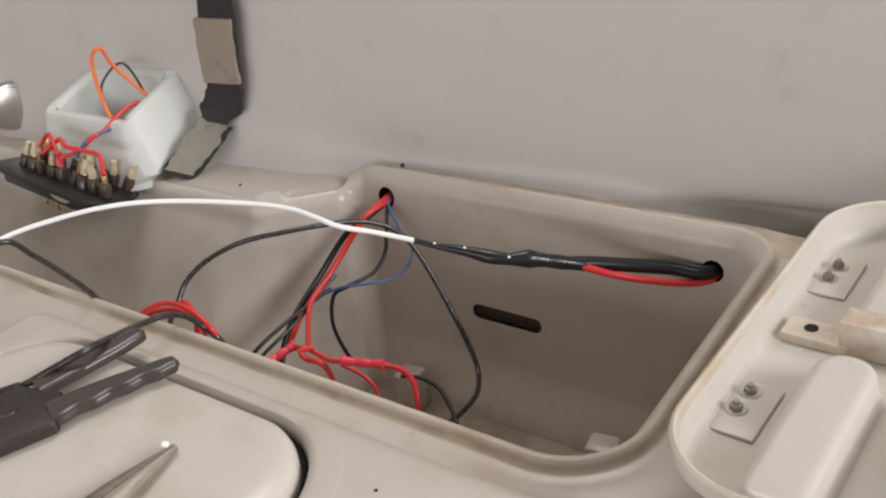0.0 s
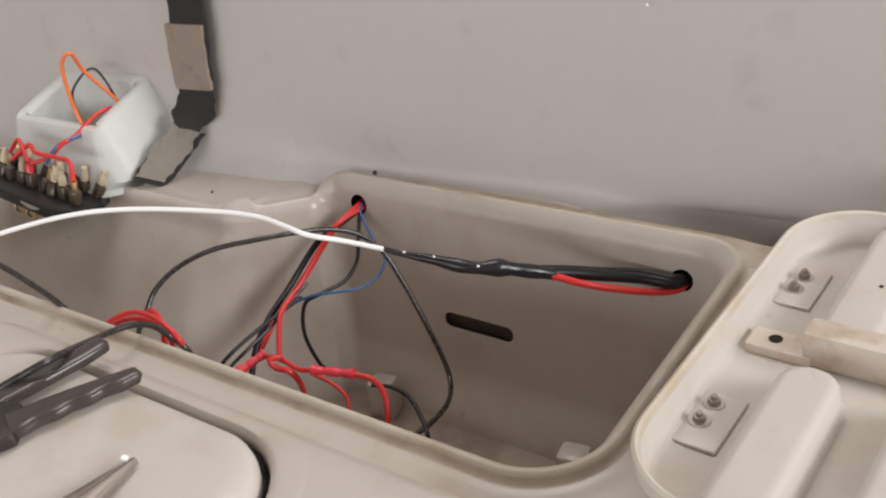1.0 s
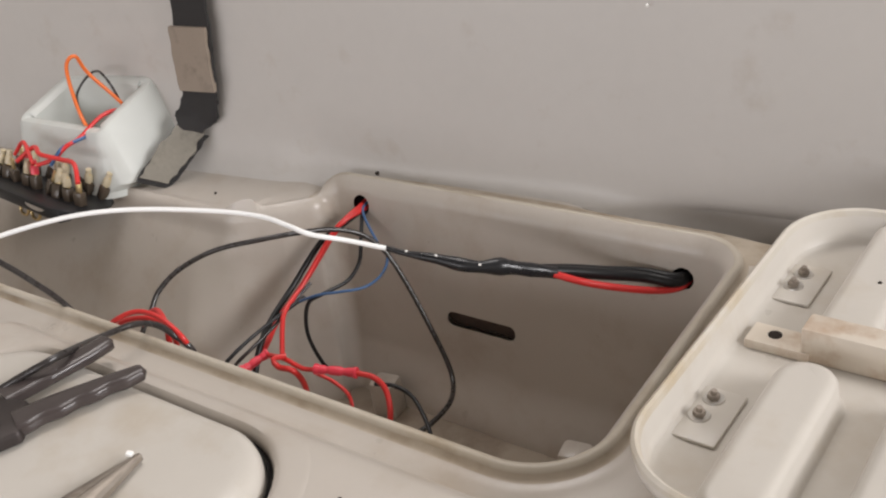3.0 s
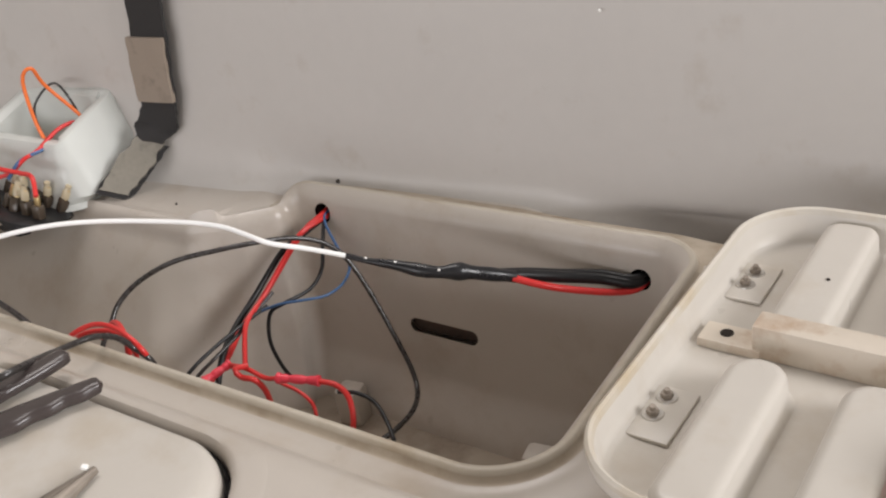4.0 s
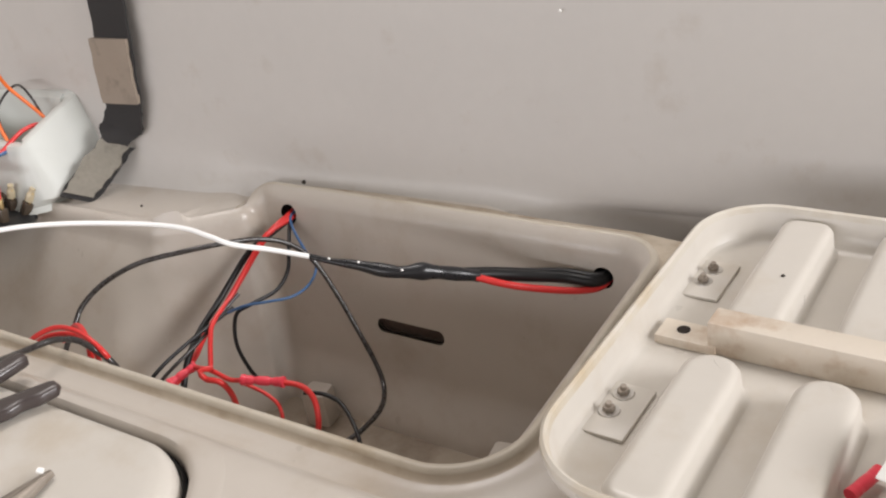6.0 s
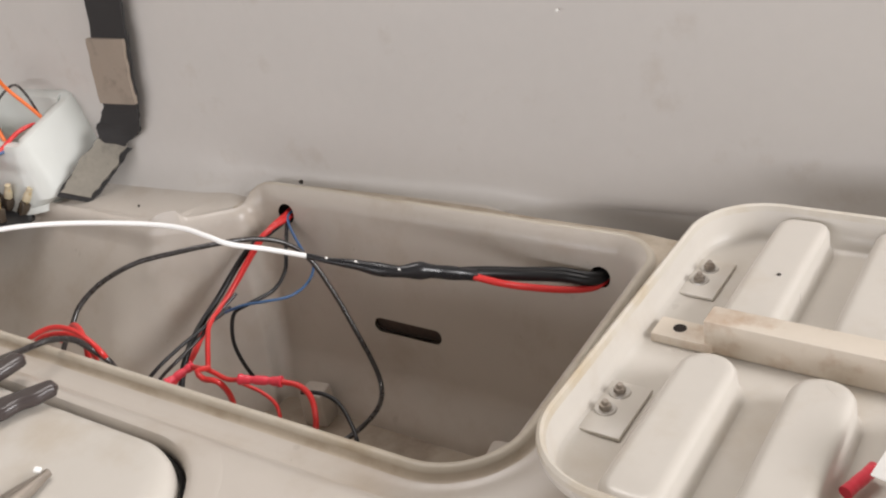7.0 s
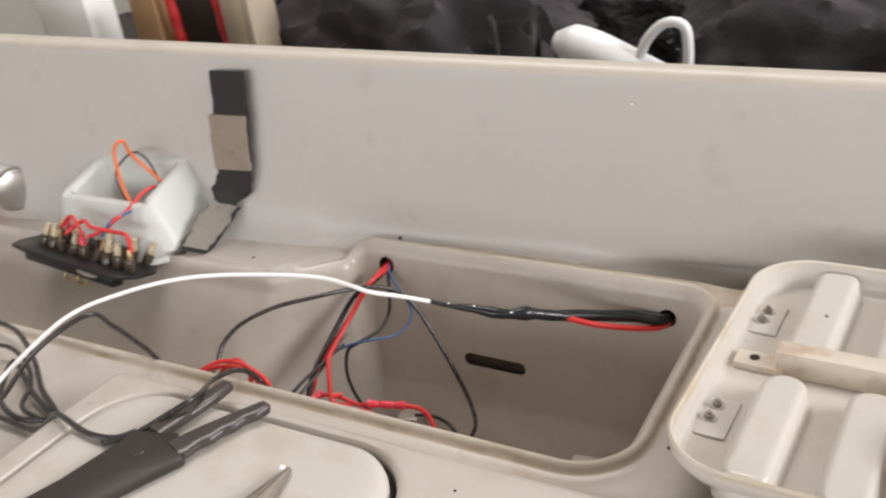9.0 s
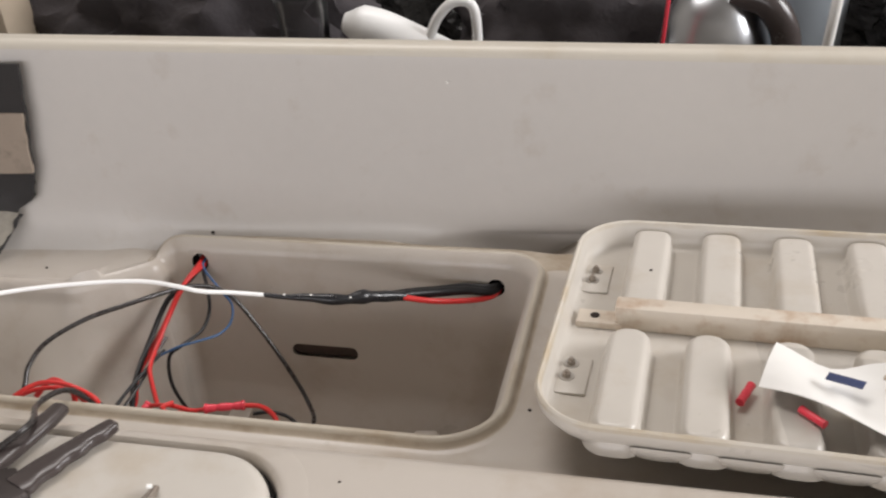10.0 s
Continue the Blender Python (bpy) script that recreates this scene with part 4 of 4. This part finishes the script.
slab("floor", (1.2, -0.1, -0.43), (7.4, 4.9, 0.06), FLOORMAT, "dusty grey concrete floor", "floor")
pierced("ceiling", (-2.5, -2.55, 3.15), (4.9, 2.35, 3.25), 2, ((-1.5, 0.5), (0.2, 1.4)), "plain pale unseen ceiling with an opening added for the roof fill", "ceiling")
slab("wall_north", (1.2, 2.3, 1.37), (7.4, 0.1, 3.54), ROOM, "plain plastered garage wall", "wall")
slab("wall_west", (-2.45, -0.1, 1.37), (0.1, 4.7, 3.54), ROOM, "plain plastered garage wall", "wall")
pierced("wall_south", (-2.5, -2.55, -0.4), (4.9, -2.45, 3.14), 1, ((-1.5, 1.3), (0.04, 0.80)), "plain unseen garage wall with a low wide opening added for the rear fill", "wall")
pierced("wall_east", (4.9, -2.45, -0.4), (5.0, 2.25, 3.14), 0, ((-1.0, 1.6), (1.3, 2.9)), "plain unseen garage wall with a wide opening for daylight", "wall")
bm = bmesh.new()
box(bm, (0.1, -0.995, -0.28), (2.8, 0.012, 0.50), 0.003)
tagged(part("hull_near_side", bm, HULL), "plain grey near side of the hull", "boat hull", kind="structure")
for sx, nm in ((-1.295, "hull_bow_end"), (1.495, "hull_stern_end")):
    bm = bmesh.new()
    box(bm, (sx, -0.46, -0.28), (0.012, 1.05, 0.50), 0.003)
    tagged(part(nm, bm, HULL), "plain grey end of the hull", "boat hull", kind="structure")


# ---- clutter on a low bench behind the boat ----
bench = thing("low_bench", "dark low bench behind the boat", "bench")
bm = bmesh.new()
box(bm, (-0.1, 0.95, -0.05), (4.2, 1.2, 0.04), 0.004)
part("bench_top", bm, WOODDARK, bench)
for bx in (-2.0, 1.8):
    for by in (0.45, 1.45):
        bm = bmesh.new()
        box(bm, (bx, by, -0.30), (0.06, 0.06, 0.46), 0.003)
        part("leg", bm, WOODDARK, bench)


def heap(name, c, s, mat, label, category, seed, rough=0.25):
    """A crumpled soft heap standing on the bench."""
    bm = bmesh.new()
    bmesh.ops.create_icosphere(bm, subdivisions=5, radius=1.0)
    for v in bm.verts:
        p = v.co.copy()
        f = 1 + rough * noise.fractal(p * 2.2 + Vector((seed, 0, 0)), 1.0, 2.0, 4) - 0.10 * abs(noise.noise(p * 5 + Vector((0, seed, 0))))
        v.co = Vector((c[0] + p.x * f * s[0], c[1] + p.y * f * s[1], max(-0.03, c[2] + p.z * f * s[2])))
    return tagged(part(name, bm, mat), label, category, "clutter behind the boat")


heap("dark_coat", (-0.27, 0.66, 0.10), (0.34, 0.16, 0.24), CLOTH, "crumpled dark violet-black coat on the bench", "coat", 1)
heap("dark_coat", (-0.66, 0.85, 0.08), (0.3, 0.16, 0.24), CLOTH, "folded dark cloth on the bench", "coat", 4)
heap("black_bag", (0.47, 0.74, 0.08), (0.26, 0.15, 0.20), CLOTH, "slumped black cloth bag on the bench", "bag", 7, 0.15)
heap("plastic_sack", (1.05, 0.70, 0.08), (0.2, 0.13, 0.22), PLASTICBAG, "shiny crumpled black plastic sack", "sack", 9, 0.35)
heap("plastic_sack", (0.14, 0.84, 0.08), (0.22, 0.12, 0.22), PLASTICBAG, "shiny black plastic sack between the bags", "sack", 12, 0.35)


def lathe(bm, c, rows, seg=36):
    loft(bm, [[Vector((c[0] + r * math.cos(a), c[1] + r * math.sin(a), c[2] + z)) for a in [2 * math.pi * k / seg for k in range(seg)]] for r, z in rows], cap_start=True, cap_end=True)


def build_jar():
    t = thing("glass_jar", "clear glass jar with a pale rim on the bench", "jar")
    bm = bmesh.new()
    lathe(bm, (-0.005, 0.50, -0.03), [(0.038, 0), (0.042, 0.006), (0.042, 0.16), (0.045, 0.22), (0.047, 0.235), (0.045, 0.236), (0.041, 0.16), (0.040, 0.012), (0.03, 0.008)])
    part("body", bm, GLASS, t)
    bm = bmesh.new()
    lathe(bm, (-0.005, 0.50, -0.03), [(0.03, 0.013), (0.038, 0.016), (0.038, 0.09), (0.03, 0.10)])
    part("contents", bm, CHROME, t, "shiny metal bits inside")
    return t


build_jar()


def build_jug():
    t = thing("white_jug", "white plastic jug lying with its bent handle up", "jug")
    bm = bmesh.new()
    p = smooth_path([(0.07, 0.50, 0.16), (0.13, 0.50, 0.145), (0.20, 0.50, 0.11), (0.27, 0.50, 0.07), (0.33, 0.50, 0.02)], 0.01)
    sweep(bm, p, lambda f: 0.034 * min(1, 0.5 + f * 5) * (1 + 0.2 * f), 20)
    part("body", bm, WHITE, t)
    bm = bmesh.new()
    sweep(bm, smooth_path([(0.215, 0.49, 0.12), (0.235, 0.49, 0.165), (0.265, 0.49, 0.192), (0.295, 0.49, 0.188), (0.302, 0.49, 0.15), (0.298, 0.49, 0.07)], 0.008), 0.0085, 12)
    part("jug_handle", bm, WHITE, t)
    return t


build_jug()


def build_kettle():
    t = thing("metal_pot", "dark polished steel pot with a thick black tube handle", "pot")
    bm = bmesh.new()
    lathe(bm, (0.675, 0.50, -0.03), [(0.05, 0), (0.075, 0.01), (0.086, 0.10), (0.083, 0.155), (0.070, 0.20), (0.045, 0.232), (0.012, 0.245)])
    part("body", bm, POT, t)
    bm = bmesh.new()
    sweep(bm, smooth_path([(0.70, 0.47, 0.20), (0.745, 0.46, 0.19), (0.775, 0.46, 0.15), (0.783, 0.46, 0.09), (0.78, 0.46, 0.0)], 0.008), 0.022, 14)
    part("tube_handle", bm, GRIP, t)
    return t


build_kettle()


def build_bucket():
    t = thing("plastic_bucket", "pale blue-grey plastic bucket on the bench", "bucket")
    bm = bmesh.new()
    lathe(bm, (0.80, 0.66, -0.03), [(0.075, 0), (0.080, 0.01), (0.100, 0.24), (0.104, 0.245), (0.100, 0.25), (0.096, 0.24), (0.075, 0.02)])
    part("pail", bm, BLUEGREY, t)
    bm = bmesh.new()
    lathe(bm, (0.80, 0.66, -0.03), [(0.101, 0.215), (0.106, 0.217), (0.107, 0.228), (0.102, 0.23)])
    part("band", bm, BLUEGREY, t)
    return t


build_bucket()


def build_stick(x, y, r, mat, name, label, top=0.32, lean=0.02):
    bm = bmesh.new()
    sweep(bm, smooth_path([(x - lean, y, -0.03), (x, y, 0.12), (x + lean, y + 0.01, top)], 0.02), r, 10)
    return tagged(part(name, bm, mat), label, "rod", "clutter behind the boat")


build_stick(0.842, 0.48, 0.008, PAPER, "pale_rod", "pale rod standing behind the boat")
build_stick(0.598, 0.395, 0.003, PINK, "hanging_cord", "red and white cord hanging on the pot")


def build_toolbox():
    t = thing("wooden_rack", "wooden rack with red tools behind the boat", "rack")
    bm = bmesh.new()
    box(bm, (-0.915, 0.52, 0.12), (0.075, 0.04, 0.30), 0.002)
    part("upright", bm, WOOD, t, "pale pine upright")
    bm = bmesh.new()
    box(bm, (-0.762, 0.57, 0.12), (0.24, 0.02, 0.30), 0.002)
    part("backboard", bm, WOODDARK, t, "dark stained backboard")
    bm = bmesh.new()
    box(bm, (-0.765, 0.545, 0.10), (0.20, 0.03, 0.03), 0.002)
    part("rail", bm, STEEL, t, "grey metal rail")
    for x, h, r in ((-0.838, 0.26, 0.012), (-0.70, 0.30, 0.013)):
        bm = bmesh.new()
        sweep(bm, smooth_path([(x, 0.515, -0.03), (x + 0.006, 0.515, 0.1), (x - 0.004, 0.515, h)], 0.01), lambda f, r=r: r * (0.7 + 0.3 * ss(0.35, 0.5, f) + 0.08 * math.sin(f * 40)), 14)
        part("red_tool_handle", bm, RED, t, "red tool handle")
    return t


build_toolbox()


def build_carton():
    t = thing("white_carton", "white carton with a dark side on the bench", "box")
    bm = bmesh.new()
    box(bm, (-1.18, 0.54, 0.12), (0.14, 0.10, 0.30), 0.004, pose(0, 0, 0, 0, 0, 8))
    part("body", bm, PAPER, t)
    bm = bmesh.new()
    box(bm, (-1.255, 0.535, 0.10), (0.012, 0.09, 0.26), 0.002, pose(0, 0, 0, 0, 0, 8))
    part("dark_side", bm, BLACK, t)
    return t


build_carton()


def build_beige_carton():
    t = thing("beige_carton", "plain beige cardboard carton beside the rack", "box")
    bm = bmesh.new()
    box(bm, (-0.638, 0.535, 0.115), (0.082, 0.08, 0.29), 0.003, pose(0, 0, 0, 0, 0, -4))
    part("body", bm, CARTON, t)
    bm = bmesh.new()
    box(bm, (-0.638, 0.4935, 0.13), (0.030, 0.0015, 0.24), 0.0004, pose(0, 0, 0, 0, 0, -4))
    part("parcel_tape", bm, CLEAR, t, "shiny brown parcel tape")
    return t


build_beige_carton()
